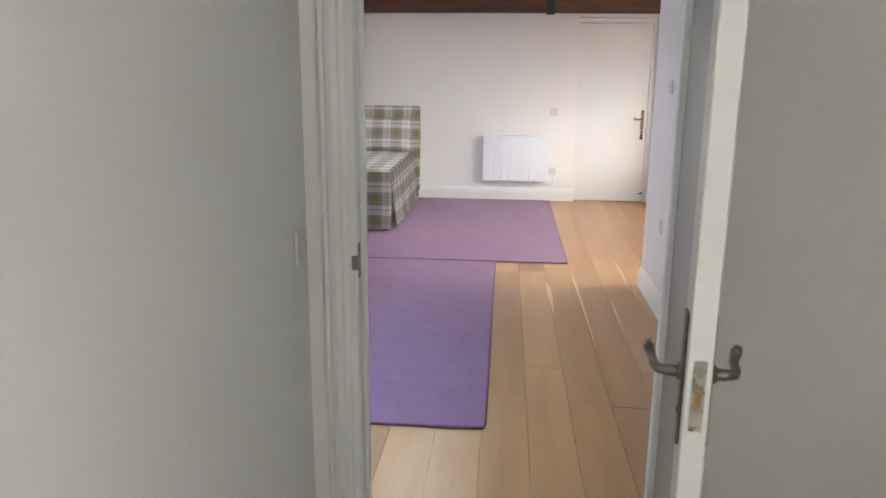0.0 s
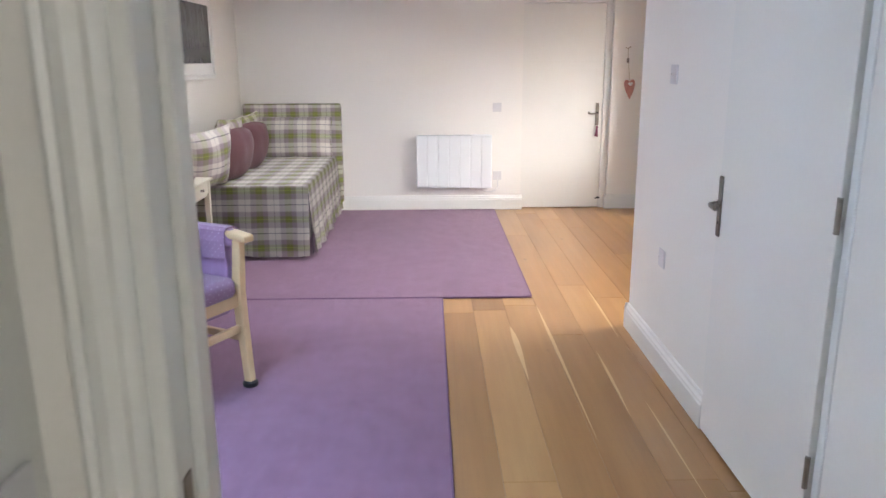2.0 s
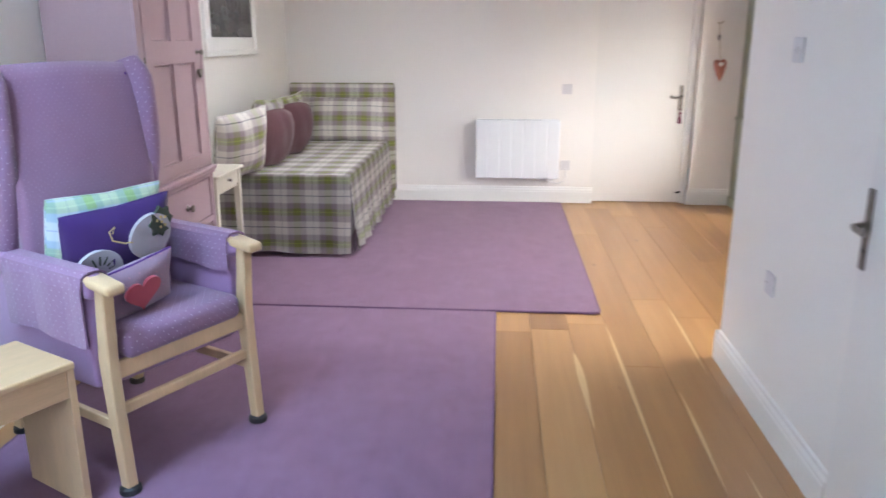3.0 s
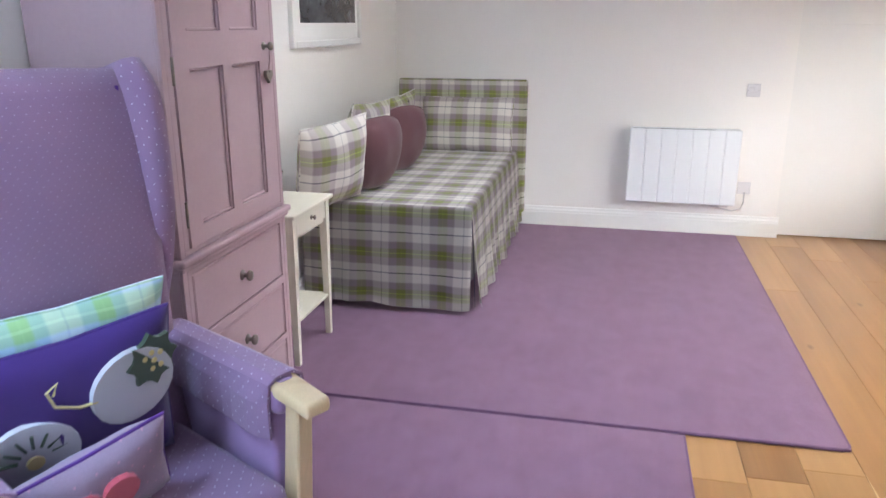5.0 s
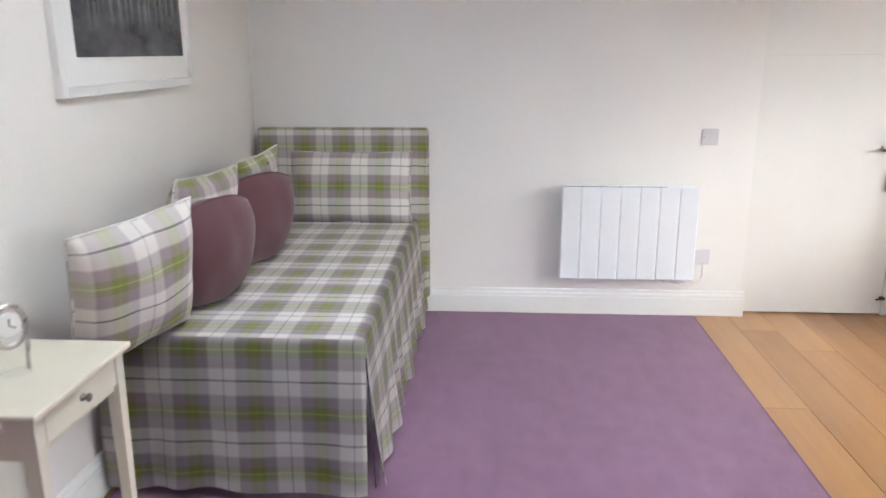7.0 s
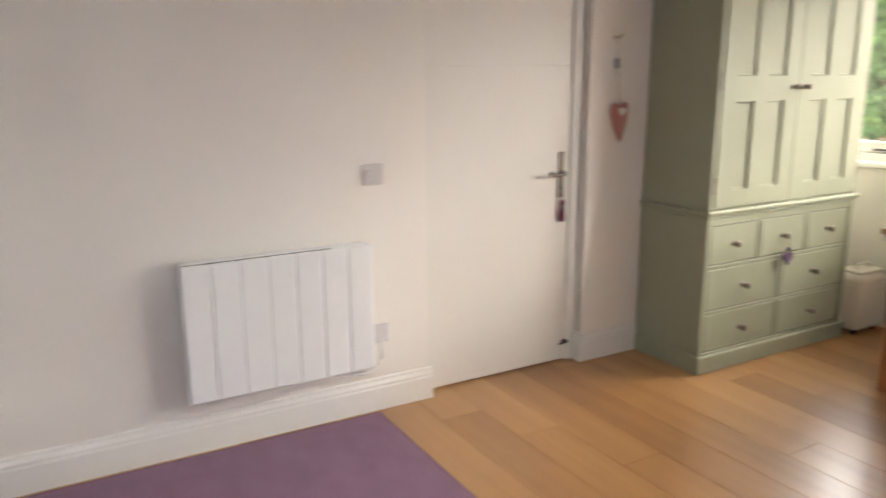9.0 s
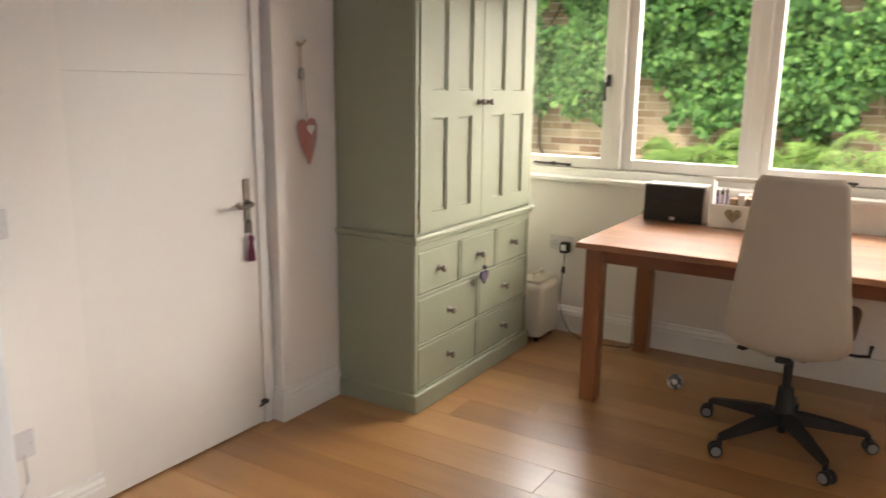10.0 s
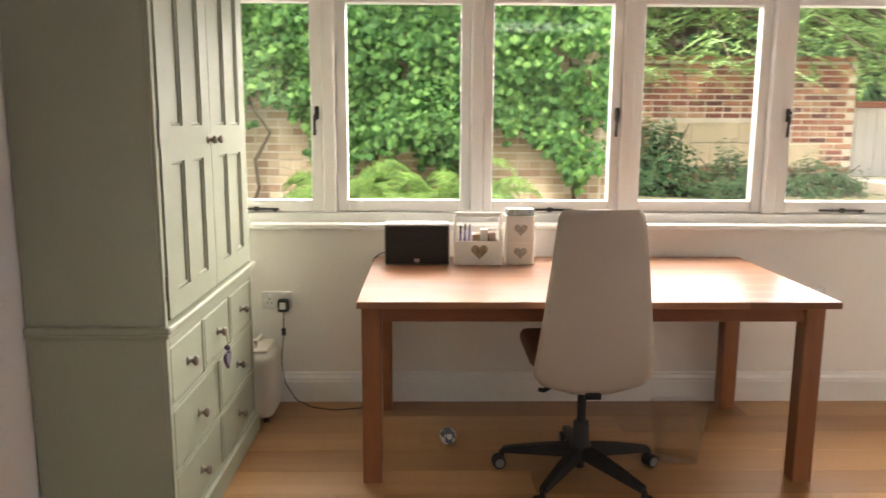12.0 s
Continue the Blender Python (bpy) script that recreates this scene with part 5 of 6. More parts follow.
# ---- radiator ----
r = thing("radiator", "white electric panel radiator fixed to the wall", "radiator")
RX0, RX1, RZ0, RZ1 = -1.052, -0.318, 0.232, 0.750
part("body", cube(RX0 + 0.006, RX1 - 0.006, -0.099, -0.030, RZ0 + 0.006, RZ1 - 0.004, 0.004), WHITE_METAL, r)
wd = (RX1 - RX0) / 7
for i in range(7):
    x = RX0 + i * wd
    b = cube(x + 0.0003, x + wd - 0.0003, -0.106, -0.081, RZ0, RZ1, 0.008, seg=4)
    part("element", b, WHITE_METAL, r)
part("top_grille", cube(RX0 + 0.01, RX1 - 0.01, -0.078, -0.036, RZ1 - 0.004, RZ1 + 0.002, 0.002), WHITE_METAL, r)
# Dark strip painting the shade of a slot along the top.
part("vent_slot", cube(RX0 + 0.012, RX1 - 0.17, -0.0975, -0.0925, RZ1 - 0.003, RZ1 + 0.0015), GAP_SHADE, r)
part("control_box", cube(RX1 - 0.16, RX1 - 0.04, -0.085, -0.035, RZ0 - 0.018, RZ0 + 0.006, 0.005), PLASTIC, r)
for x in (RX0 + 0.15, RX1 - 0.15):
    part("bracket", cube(x - 0.015, x + 0.015, -0.032, -0.0005, RZ0 + 0.05, RZ1 - 0.05), WHITE_METAL, r)
part("flex", tube(bmesh.new(), [(RX1 - 0.13, -0.06, RZ0 - 0.012), (RX1 - 0.06, -0.05, 0.195), (RX1 - 0.01, -0.035, 0.182), (-0.272, -0.025, 0.196), (-0.250, -0.020, 0.235), (-0.250, -0.014, 0.315)], 0.0045, 8), PLASTIC, r, "white flex", True)

# ---- hanging heart ----
h = thing("hanging_heart", "terracotta spotted fabric heart hanging on the wall", "ornament")
part("nail", tube(bmesh.new(), [(0.985, -0.0005, 1.555), (0.985, -0.03, 1.558)], 0.003, 6), PEWTER, h)
bm = tube(bmesh.new(), [(0.985, -0.022, 1.56), (0.986, -0.020, 1.50), (0.998, -0.018, 1.40), (1.012, -0.020, 1.262)], 0.0025, 6)
part("cord", bm, STRING, h)
part("bow", tube(bmesh.new(), [(0.960, -0.022, 1.566), (0.985, -0.024, 1.558), (1.010, -0.022, 1.576)], 0.005, 6), STRING, h)
part("bead", lathe(bmesh.new(), [(0, 0.05), (0.011, 0.045), (0.012, 0.005), (0, 0)], 10, pose(0.988, -0.019, 1.42)), PEWTER, h)
ol = [(0.0, -0.105), (0.018, -0.070), (0.036, -0.030), (0.050, 0.020), (0.053, 0.050), (0.044, 0.074), (0.026, 0.082), (0.010, 0.074), (0.0, 0.062), (-0.010, 0.074), (-0.026, 0.082), (-0.044, 0.074), (-0.053, 0.050), (-0.050, 0.020), (-0.036, -0.030), (-0.018, -0.070)]
b = prism(bmesh.new(), ol, 0.026, pose(1.018, -0.030, 1.185, 0, -3, 0))
bmesh.ops.bevel(b, geom=[e for e in b.edges if abs(e.verts[0].co.y - e.verts[1].co.y) < 1e-5], offset=0.008, segments=2, affect="EDGES")
part("heart", b, HEART_CLOTH, h, smooth=True)
part("motif", prism(bmesh.new(), heart(0.022), 0.006, pose(1.020, -0.035, 1.225)), PAPER, h, "small white heart patch")

# ---- desk ----
dk = thing("desk", "oiled hardwood desk with square legs below the window", "desk")
DX0, DX1, DY0, DY1, DZ = 1.648, 2.60, -2.735, -0.955, 0.757
part("top", cube(DX0, DX1, DY0, DY1, DZ - 0.026, DZ, 0.003), DESK_TOP, dk)
for x in (DX0 + 0.145, DX1 - 0.045):
    for y in (DY0 + 0.040, DY1 - 0.045):
        part("leg", cube(x - 0.038, x + 0.038, y - 0.038, y + 0.038, 0.0, DZ - 0.0262, 0.004), DESK_WOOD, dk)
for x in (DX0 + 0.135, DX1 - 0.055):
    part("rail", cube(x - 0.01, x + 0.012, DY0 + 0.079, DY1 - 0.084, DZ - 0.106, DZ - 0.0262, 0.002), DESK_RAIL, dk)
for y in (DY0 + 0.030, DY1 - 0.055):
    part("rail", cube(DX0 + 0.184, DX1 - 0.084, y - 0.002, y + 0.020, DZ - 0.106, DZ - 0.0262, 0.002), DESK_WOOD, dk)

# Things on the desk.
ra = thing("radio", "black-fronted table radio on the desk", "radio")
part("case", cube(2.375, 2.50, -1.312, -1.014, DZ, 0.945, 0.008, seg=2), surface("radio_case", rgb(0.34, 0.31, 0.27), 0.4), ra)
part("front", cube(2.366, 2.376, -1.306, -1.020, DZ + 0.007, 0.938, 0.003), BLACK, ra, "black speaker cloth front")
part("display", cube(2.364, 2.367, -1.205, -1.125, 0.875, 0.905), surface("display", rgb(0.05, 0.05, 0.06), 0.15), ra)
part("badge", cube(2.364, 2.367, -1.175, -1.150, DZ + 0.014, DZ + 0.030), CHROME, ra)
bm = bmesh.new()
for i in range(34):
    y = -1.300 + i * 0.0083
    box(bm, 2.3655, 2.3665, y, y + 0.003, DZ + 0.035, 0.862)
part("speaker_rib", bm, IRON, ra)
part("mains_lead", tube(bmesh.new(), [(2.49, -1.02, 0.80), (2.50, -0.985, 0.785), (2.52, -0.962, 0.765), (2.56, -0.950, 0.75), (2.60, -0.94, 0.60), (2.61, -0.93, 0.25), (2.60, -0.93, 0.006)], 0.003, 6), BLACK, ra)

CADDY = surface("chalky_white", rgb(0.74, 0.72, 0.67), 0.65, 0.06, 12, 90, 0.2)
cd = thing("desk_caddy", "whitewashed wooden desk caddy with pens and a heart", "caddy")
part("front_board", cube(2.37, 2.380, -1.552, -1.333, DZ, 0.868, 0.002), CADDY, cd)
part("back_board", cube(2.470, 2.480, -1.552, -1.333, DZ, 0.868, 0.002), CADDY, cd)
part("base", cube(2.38, 2.470, -1.542, -1.343, DZ, DZ + 0.01), CADDY, cd)
for y in (-1.552, -1.343):
    part("end_board", cube(2.3805, 2.4695, y, y + 0.010, DZ + 0.0005, 0.985, 0.002), CADDY, cd)
part("handle_bar", cube(2.415, 2.437, -1.556, -1.329, 0.972, 0.995, 0.008, seg=2), CADDY, cd)
part("heart_cutout", prism(bmesh.new(), heart(0.038), 0.004, pose(2.3665, -1.447, 0.822, 0, 0, 90)), surface("twine_heart", rgb(0.30, 0.24, 0.15), 0.8, 0.3, 60), cd)
PENS = [rgb(0.10, 0.10, 0.35), rgb(0.25, 0.1, 0.4), rgb(0.05, 0.05, 0.06), rgb(0.4, 0.12, 0.1), rgb(0.3, 0.3, 0.55)]
for i in range(7):
    y = -1.362 - 0.007 * i
    pen = thing("pen", "slim coloured pen standing in the caddy", "pen", "pens in the caddy")
    part("barrel", tube(bmesh.new(), [(2.42 + 0.006 * (i % 3), y, DZ + 0.0105), (2.405 + 0.008 * (i % 4), y + 0.008 * math.sin(i * 2.1), 0.905 + 0.008 * (i % 3))], 0.004, 8), surface("pen_plastic", PENS[i % 5], 0.3), pen)
    part("cap", tube(bmesh.new(), [(2.4 + 0.008 * (i % 4), y + 0.008 * math.sin(i * 2.1), 0.906 + 0.008 * (i % 3)), (2.399 + 0.008 * (i % 4), y + 0.0085 * math.sin(i * 2.1), 0.925 + 0.008 * (i % 3))], 0.0045, 8), BLACK, pen)
for i, (z, c) in enumerate(((0.895, rgb(0.45, 0.3, 0.2)), (0.915, rgb(0.62, 0.58, 0.52)), (0.90, rgb(0.36, 0.26, 0.22)))):
    y = -1.435 - 0.036 * i
    nt = thing("notepad", "small notepad standing in the caddy", "notepad", "notepads in the caddy")
    part("cover", cube(2.40, 2.455, y - 0.016, y + 0.016, DZ + 0.0105, z, 0.001), surface("card", c, 0.8), nt)
bx = thing("trinket_chest", "whitewashed miniature chest with heart-front drawers", "box")
part("body", cube(2.382, 2.47, -1.700, -1.570, DZ, 0.975, 0.003), CADDY, bx)
part("lid", cube(2.376, 2.475, -1.705, -1.565, 0.975, 0.983, 0.002), CADDY, bx)
part("patterned_top", cube(2.382, 2.47, -1.698, -1.572, 0.983, 1.012, 0.003), surface("floral_paper", rgb(0.36, 0.42, 0.42), 0.7, 0.5, 60, 150), bx)
for z in (0.765, 0.872):
    dd = part("drawer", cube(2.376, 2.3825, -1.692, -1.578, z, z + 0.095, 0.002), CADDY, bx)
    part("heart", prism(bmesh.new(), heart(0.030), 0.003, pose(2.3735, -1.635, z + 0.050, 0, 0, 90)), surface("grey_twine", rgb(0.40, 0.37, 0.33), 0.8, 0.3, 80), dd)

# ---- desk chair ----
oc = thing("office_chair", "pale high-backed swivel chair on black castors", "chair", m=pose(1.80, -1.82, 0))
for i in range(5):
    a = math.radians(72 * i)
    ca, sa = math.cos(a), math.sin(a)
    b = bmesh.new()
    rings = []
    for f in (0.0, 0.25, 0.55, 0.85, 1.0):
        rr = 0.02 + 0.295 * f
        w, zt, zb = 0.024 - 0.008 * f, 0.145 - 0.055 * f ** 1.4, 0.095 - 0.025 * f
        rings.append([b.verts.new((rr * ca - s * w * sa, rr * sa + s * w * ca, z)) for s, z in ((-1, zb), (1, zb), (0.8, zt), (-0.8, zt))])
    b.faces.new(rings[0]), b.faces.new(rings[-1])
    for r0, r1 in zip(rings, rings[1:]):
        for k in range(4):
            b.faces.new((r0[k], r0[(k + 1) % 4], r1[(k + 1) % 4], r1[k]))
    part("base_arm", b, BLACK, oc)
    m = pose(0.318 * ca, 0.318 * sa, 0, 0, 0, 72 * i + 35 * math.sin(i * 2.3))
    cs = part("castor", lathe(bmesh.new(), [(0.010, 0.030), (0.012, 0.055), (0.010, 0.078), (0, 0.08)], 10, m), BLACK, oc)
    for s in (-1, 1):
        part("wheel", lathe(bmesh.new(), [(0.016, -0.010), (0.026, -0.009), (0.028, 0), (0.026, 0.009), (0.016, 0.010)], 16, m @ pose(0.012, s * 0.014, 0.028, 90)), BLACK, cs)
        part("wheel_ring", lathe(bmesh.new(), [(0.012, -0.0115), (0.019, -0.0115), (0.019, 0.0115), (0.012, 0.0115)], 16, m @ pose(0.012, s * 0.0145, 0.028, 90)), RUBBER, cs)
part("hub", lathe(bmesh.new(), [(0.030, 0.085), (0.044, 0.09), (0.042, 0.145), (0.034, 0.16), (0.030, 0.24), (0.024, 0.245)], 18), BLACK, oc, smooth=True)
part("gas_lift", lathe(bmesh.new(), [(0.018, 0.05), (0.018, 0.42)], 14), BLACK, oc, smooth=True)
part("seat_pan", cube(-0.06, 0.2, -0.17, 0.17, 0.440, 0.4848, 0.008), BLACK, oc)
part("tilt_box", cube(-0.13, 0.11, -0.075, 0.075, 0.395, 0.4395, 0.010, seg=2), BLACK, oc)
part("lever", tube(bmesh.new(), [(-0.06, 0.06, 0.412), (-0.07, 0.13, 0.408), (-0.08, 0.165, 0.396), (-0.08, 0.185, 0.400)], [0.006, 0.006, 0.010, 0.008], 8), BLACK, oc)
part("lever", tube(bmesh.new(), [(0.04, -0.06, 0.412), (0.03, -0.23, 0.410), (0.025, -0.27, 0.418), (0.025, -0.275, 0.46)], [0.006, 0.006, 0.008, 0.008], 8), BLACK, oc)
b = cube(-0.10, 0.26, -0.222, 0.222, 0.485, 0.555, 0.03, seg=3)
part("seat", b, surface("brown_seat", rgb(0.13, 0.07, 0.045), 0.8, 0.15, 10, 200), oc, "dark brown seat pad", True)
# Back shell: a tapered panel, rounded corners, slightly dished.
b = bmesh.new()
NU, NV = 18, 26
rows = []
for j in range(NV + 1):
    v = j / NV
    z = 0.415 + 0.69 * v
    half = 0.222 - 0.072 * max(0, v - 0.12) / 0.88
    if v < 0.14:
        half = 0.222 * (0.42 + 0.58 * math.sqrt(max(0, 1 - (1 - v / 0.14) ** 2)))
    if v > 0.955:
        half *= 0.90 + 0.10 * math.sqrt(max(0, 1 - ((v - 0.955) / 0.045) ** 2))
    row = []
    for i in range(NU + 1):
        u = i / NU * 2 - 1
        x = -0.185 - 0.075 * v + 0.03 * u * u - 0.028 * math.sin(v * math.pi * 1.1)
        row.append(b.verts.new((x, u * half, z)))
    rows.append(row)
for j in range(NV):
    for i in range(NU):
        b.faces.new((rows[j][i], rows[j][i + 1], rows[j + 1][i + 1], rows[j + 1][i]))
bmesh.ops.recalc_face_normals(b, faces=b.faces)
bmesh.ops.solidify(b, geom=b.faces[:], thickness=0.035)
part("back_shell", b, CHAIR_SHELL, oc, "pale beige moulded back", True)
part("back_arm", cube(-0.20, -0.10, -0.03, 0.03, 0.40, 0.425, 0.008, seg=2), BLACK, oc)

# ---- odds and ends by the window ----
pl = thing("plug_adaptor", "black plug-in adaptor with a thin lead", "plug")
part("body", cube(RX - 0.060, RX - 0.0125, -0.525, -0.475, 0.475, 0.535, 0.006, seg=2), BLACK, pl)
part("label", cube(RX - 0.0608, RX - 0.0595, -0.515, -0.485, 0.490, 0.525), PAPER, pl)
part("lead", tube(bmesh.new(), [(RX - 0.04, -0.500, 0.476), (RX - 0.042, -0.500, 0.40), (RX - 0.05, -0.498, 0.36), (RX - 0.045, -0.484, 0.22), (RX - 0.05, -0.50, 0.11), (RX - 0.075, -0.56, 0.03), (RX - 0.11, -0.64, 0.006), (RX - 0.15, -0.76, 0.006), (RX - 0.11, -0.93, 0.006), (RX - 0.05, -0.93, 0.006)], 0.0028, 6), BLACK, pl)
part("inline_block", cube(RX - 0.056, RX - 0.040, -0.510, -0.490, 0.355, 0.395, 0.004), BLACK, pl)
dh = thing("dehumidifier", "small cream plastic dehumidifier standing by the wall", "appliance")
part("body", cube(2.345, 2.60, -0.495, -0.315, 0.022, 0.335, 0.040, seg=4), CREAM_PLASTIC, dh, smooth=True)
part("lid", cube(2.37, 2.575, -0.470, -0.335, 0.335, 0.352, 0.010, seg=2), CREAM_PLASTIC, dh)
part("handle", tube(bmesh.new(), [(2.42, -0.405, 0.348), (2.42, -0.405, 0.378), (2.53, -0.405, 0.378), (2.53, -0.405, 0.348)], 0.009, 8), CREAM_PLASTIC, dh)
for x in (2.385, 2.56):
    for y in (-0.45, -0.34):
        part("foot", lathe(bmesh.new(), [(0.014, 0), (0.014, 0.022), (0.010, 0.024)], 10, pose(x, y, 0)), BLACK, dh)
ba = thing("ball", "small patterned grey and white ball on the floor", "ball")
def ball_skin():
    k = Nodes("ball_skin")
    w = k.n("TexVoronoi", Vector=k.coords("Object"), Scale=38.0)
    return k.done(k.mix(k.math("GREATER_THAN", w.outputs["Distance"], 0.5), rgb(0.62, 0.62, 0.6), rgb(0.10, 0.11, 0.13)), 0.5)
part("skin", lathe(bmesh.new(), [(0.037 * math.sin(k * math.pi / 14), 0.037 - 0.037 * math.cos(k * math.pi / 14)) for k in range(15)], 20, pose(2.127, -1.302, 0)), ball_skin(), ba, smooth=True)
part("seam", tube(bmesh.new(), [(2.127 + 0.0365 * math.cos(a), -1.302 + 0.0365 * math.sin(a) * 0.5, 0.037 + 0.0365 * math.sin(a) * 0.866) for a in [k * math.tau / 24 for k in range(24)]], 0.0015, 5, True), RUBBER, ba)
bn = thing("waste_bin", "clear acrylic waste bin on the floor by the desk", "bin")
def bin_wall(r0, r1, h, th, wide):
    b = bmesh.new()
    rings = []
    for r, z in ((r0, 0.0), (r1, h), (r1 - th, h), (r0 - th, 0.006)):
        rings.append([b.verts.new((r * math.copysign(abs(math.cos(a)) ** 0.55, math.cos(a)), wide * r * math.copysign(abs(math.sin(a)) ** 0.55, math.sin(a)), z)) for a in [k * math.tau / 32 for k in range(32)]])
    for q, s in zip(rings, rings[1:]):
        for k in range(32):
            b.faces.new((q[k], q[(k + 1) % 32], s[(k + 1) % 32], s[k]))
    b.faces.new(rings[0]), b.faces.new(rings[-1])
    b.transform(pose(1.985, -2.268, 0.0))
    return b
ob = part("vessel", bin_wall(0.075, 0.098, 0.235, 0.003, 1.1), CLEAR_PLASTIC, bn, smooth=True)

# ---- garden ----
def leafy(name, c0, c1, c2):
    """Leaf blades, each of its own green."""
    k = Nodes(name)
    r = k.n("NewGeometry").outputs["Random Per Island"]
    big = k.noise(k.coords("Object"), 1.3, 3)
    f = k.math("ADD", k.math("MULTIPLY", r, 0.6), k.math("MULTIPLY", big, 0.45))
    col = k.ramp(f, (0.15, c0), (0.5, c1), (0.85, c2))
    tr = k.n("BsdfTranslucent", Color=col)
    mx = k.n("MixShader", i0=0.45, i1=k.b.outputs[0], i2=tr.outputs[0])
    k.t.links.new(mx.outputs[0], k.t.nodes["Material Output"].inputs[0])
    return k.done(col, 0.6, Specular_IOR_Level=0.3)


VINE = leafy("vine_leaf", rgb(0.030, 0.085, 0.022), rgb(0.075, 0.205, 0.055), rgb(0.225, 0.420, 0.110))
NEEDLE = leafy("cedar_needle", rgb(0.07, 0.14, 0.05), rgb(0.20, 0.34, 0.12), rgb(0.40, 0.54, 0.20))
SHRUB = leafy("shrub_leaf", rgb(0.022, 0.060, 0.024), rgb(0.048, 0.112, 0.042), rgb(0.095, 0.175, 0.065))
GRASS = leafy("grass_blade", rgb(0.06, 0.13, 0.025), rgb(0.12, 0.23, 0.045), rgb(0.22, 0.34, 0.08))
BARK = surface("bark", rgb(0.08, 0.055, 0.035), 0.9, 0.35, 6, 40, 0.8, 0.01)
SOIL = surface("garden_ground", rgb(0.13, 0.12, 0.06), 0.95, 0.35, 0.8, 14, 0.6, 0.02)
MORTAR = surface("lime_mortar", rgb(0.60, 0.52, 0.40), 0.95, 0.12, 3, 60, 0.5, 0.004)
RENDER = surface("old_stone", rgb(0.52, 0.42, 0.27), 0.9, 0.14, 4, 50, 0.5, 0.005)


def brick_skin():
    k = Nodes("garden_brick")
    r = k.n("ObjectInfo").outputs["Random"]
    g = k.noise(k.coords("Object"), 30, 4)
    f = k.math("ADD", k.math("MULTIPLY", r, 0.8), k.math("MULTIPLY", g, 0.2))
    col = k.ramp(f, (0.12, rgb(0.12, 0.050, 0.042)), (0.35, rgb(0.26, 0.090, 0.058)), (0.6, rgb(0.35, 0.15, 0.088)), (0.85, rgb(0.44, 0.26, 0.16)))
    k.bump(g, 0.5, 0.004)
    return k.done(col, 0.9)


def brick_skin_joined(name, red):
    k = Nodes(name)
    r = k.n("NewGeometry").outputs["Random Per Island"]
    g = k.noise(k.coords("Object"), 30, 4)
    f = k.math("ADD", k.math("MULTIPLY", r, 0.8), k.math("MULTIPLY", g, 0.2))
    col = k.ramp(f, (0.1, rgb(0.27, 0.165, 0.105)), (0.4, rgb(0.40, 0.29, 0.18)), (0.65, rgb(0.46, 0.36, 0.24)), (0.9, rgb(0.50, 0.40, 0.27)))
    if red:
        col = k.ramp(f, (0.12, rgb(0.12, 0.050, 0.042)), (0.35, rgb(0.26, 0.090, 0.058)), (0.6, rgb(0.35, 0.15, 0.088)), (0.85, rgb(0.44, 0.26, 0.16)))
    k.bump(g, 0.5, 0.004)
    return k.done(col, 0.9)


BRICK, BRICK_J, BRICK_RED = brick_skin(), brick_skin_joined("tan_brickwork", False), brick_skin_joined("red_brickwork", True)


def ground():
    """One sheet from the house to the horizon, rising gently past the flower bed."""
    xs = [-60, -20, -3.2, 2.7, 3.2, 4.2, 5.2, 6.2, 7.2, 8.2, 9.5, 12, 20, 45, 120, 500]
    ys = [-500, -120, -45, -22, -14, -11, -9, -7, -5, -3, -1, 1, 3, 6, 12, 30, 120, 500]
    bm = bmesh.new()
    g = []
    for x in xs:
        f = max(0.0, min(1.0, (x - 3.0) / 4.6))
        rise = -0.25 + 0.85 * f * f * (3 - 2 * f)
        g.append([bm.verts.new((x, y, rise + (0.05 * math.sin(x * 1.7 + y * 1.3) if 3 < x < 60 and abs(y) < 40 else 0))) for y in ys])
    for i in range(len(xs) - 1):
        for j in range(len(ys) - 1):
            bm.faces.new((g[i][j], g[i + 1][j], g[i + 1][j + 1], g[i][j + 1]))
    structure("ground", bm, SOIL, "rough garden ground beyond the house", "ground")


ground()


def leaf_mesh(name, spots, mat, parent, label="", kind="stuff", blade=5):
    """Many small folded leaves: each spot is (place, normal, length, width, spin)."""
    verts, faces = [], []
    for p, n, ln, wd, spin in spots:
        n = n.normalized()
        a = n.cross(Vector((0, 0, 1)) if abs(n.z) < 0.9 else Vector((1, 0, 0))).normalized()
        b = n.cross(a)
        d = math.cos(spin) * a + math.sin(spin) * b
        s = n.cross(d)
        k = len(verts)
        if blade == 5:
            verts += [p, p + d * ln * 0.35 + s * wd * 0.5 - n * wd * 0.12, p + d * ln * 0.72 + s * wd * 0.36 - n * wd * 0.14, p + d * ln - n * ln * 0.12, p + d * ln * 0.72 - s * wd * 0.36 - n * wd * 0.14, p + d * ln * 0.35 - s * wd * 0.5 - n * wd * 0.12, p + d * ln * 0.4]
            faces += [(k, k + 1, k + 6), (k + 1, k + 2, k + 6), (k + 2, k + 3, k + 6), (k + 3, k + 4, k + 6), (k + 4, k + 5, k + 6), (k + 5, k, k + 6)]
        else:
            verts += [p - s * wd * 0.5, p + s * wd * 0.5, p + d * ln]
            faces += [(k, k + 1, k + 2)]
    me = bpy.data.meshes.new(name)
    me.from_pydata([tuple(v) for v in verts], [], faces)
    me.update()
    me.materials.append(mat)
    ob = new(name, me)
    ob.parent = parent
    tagged(ob, label, kind=kind)
    return ob


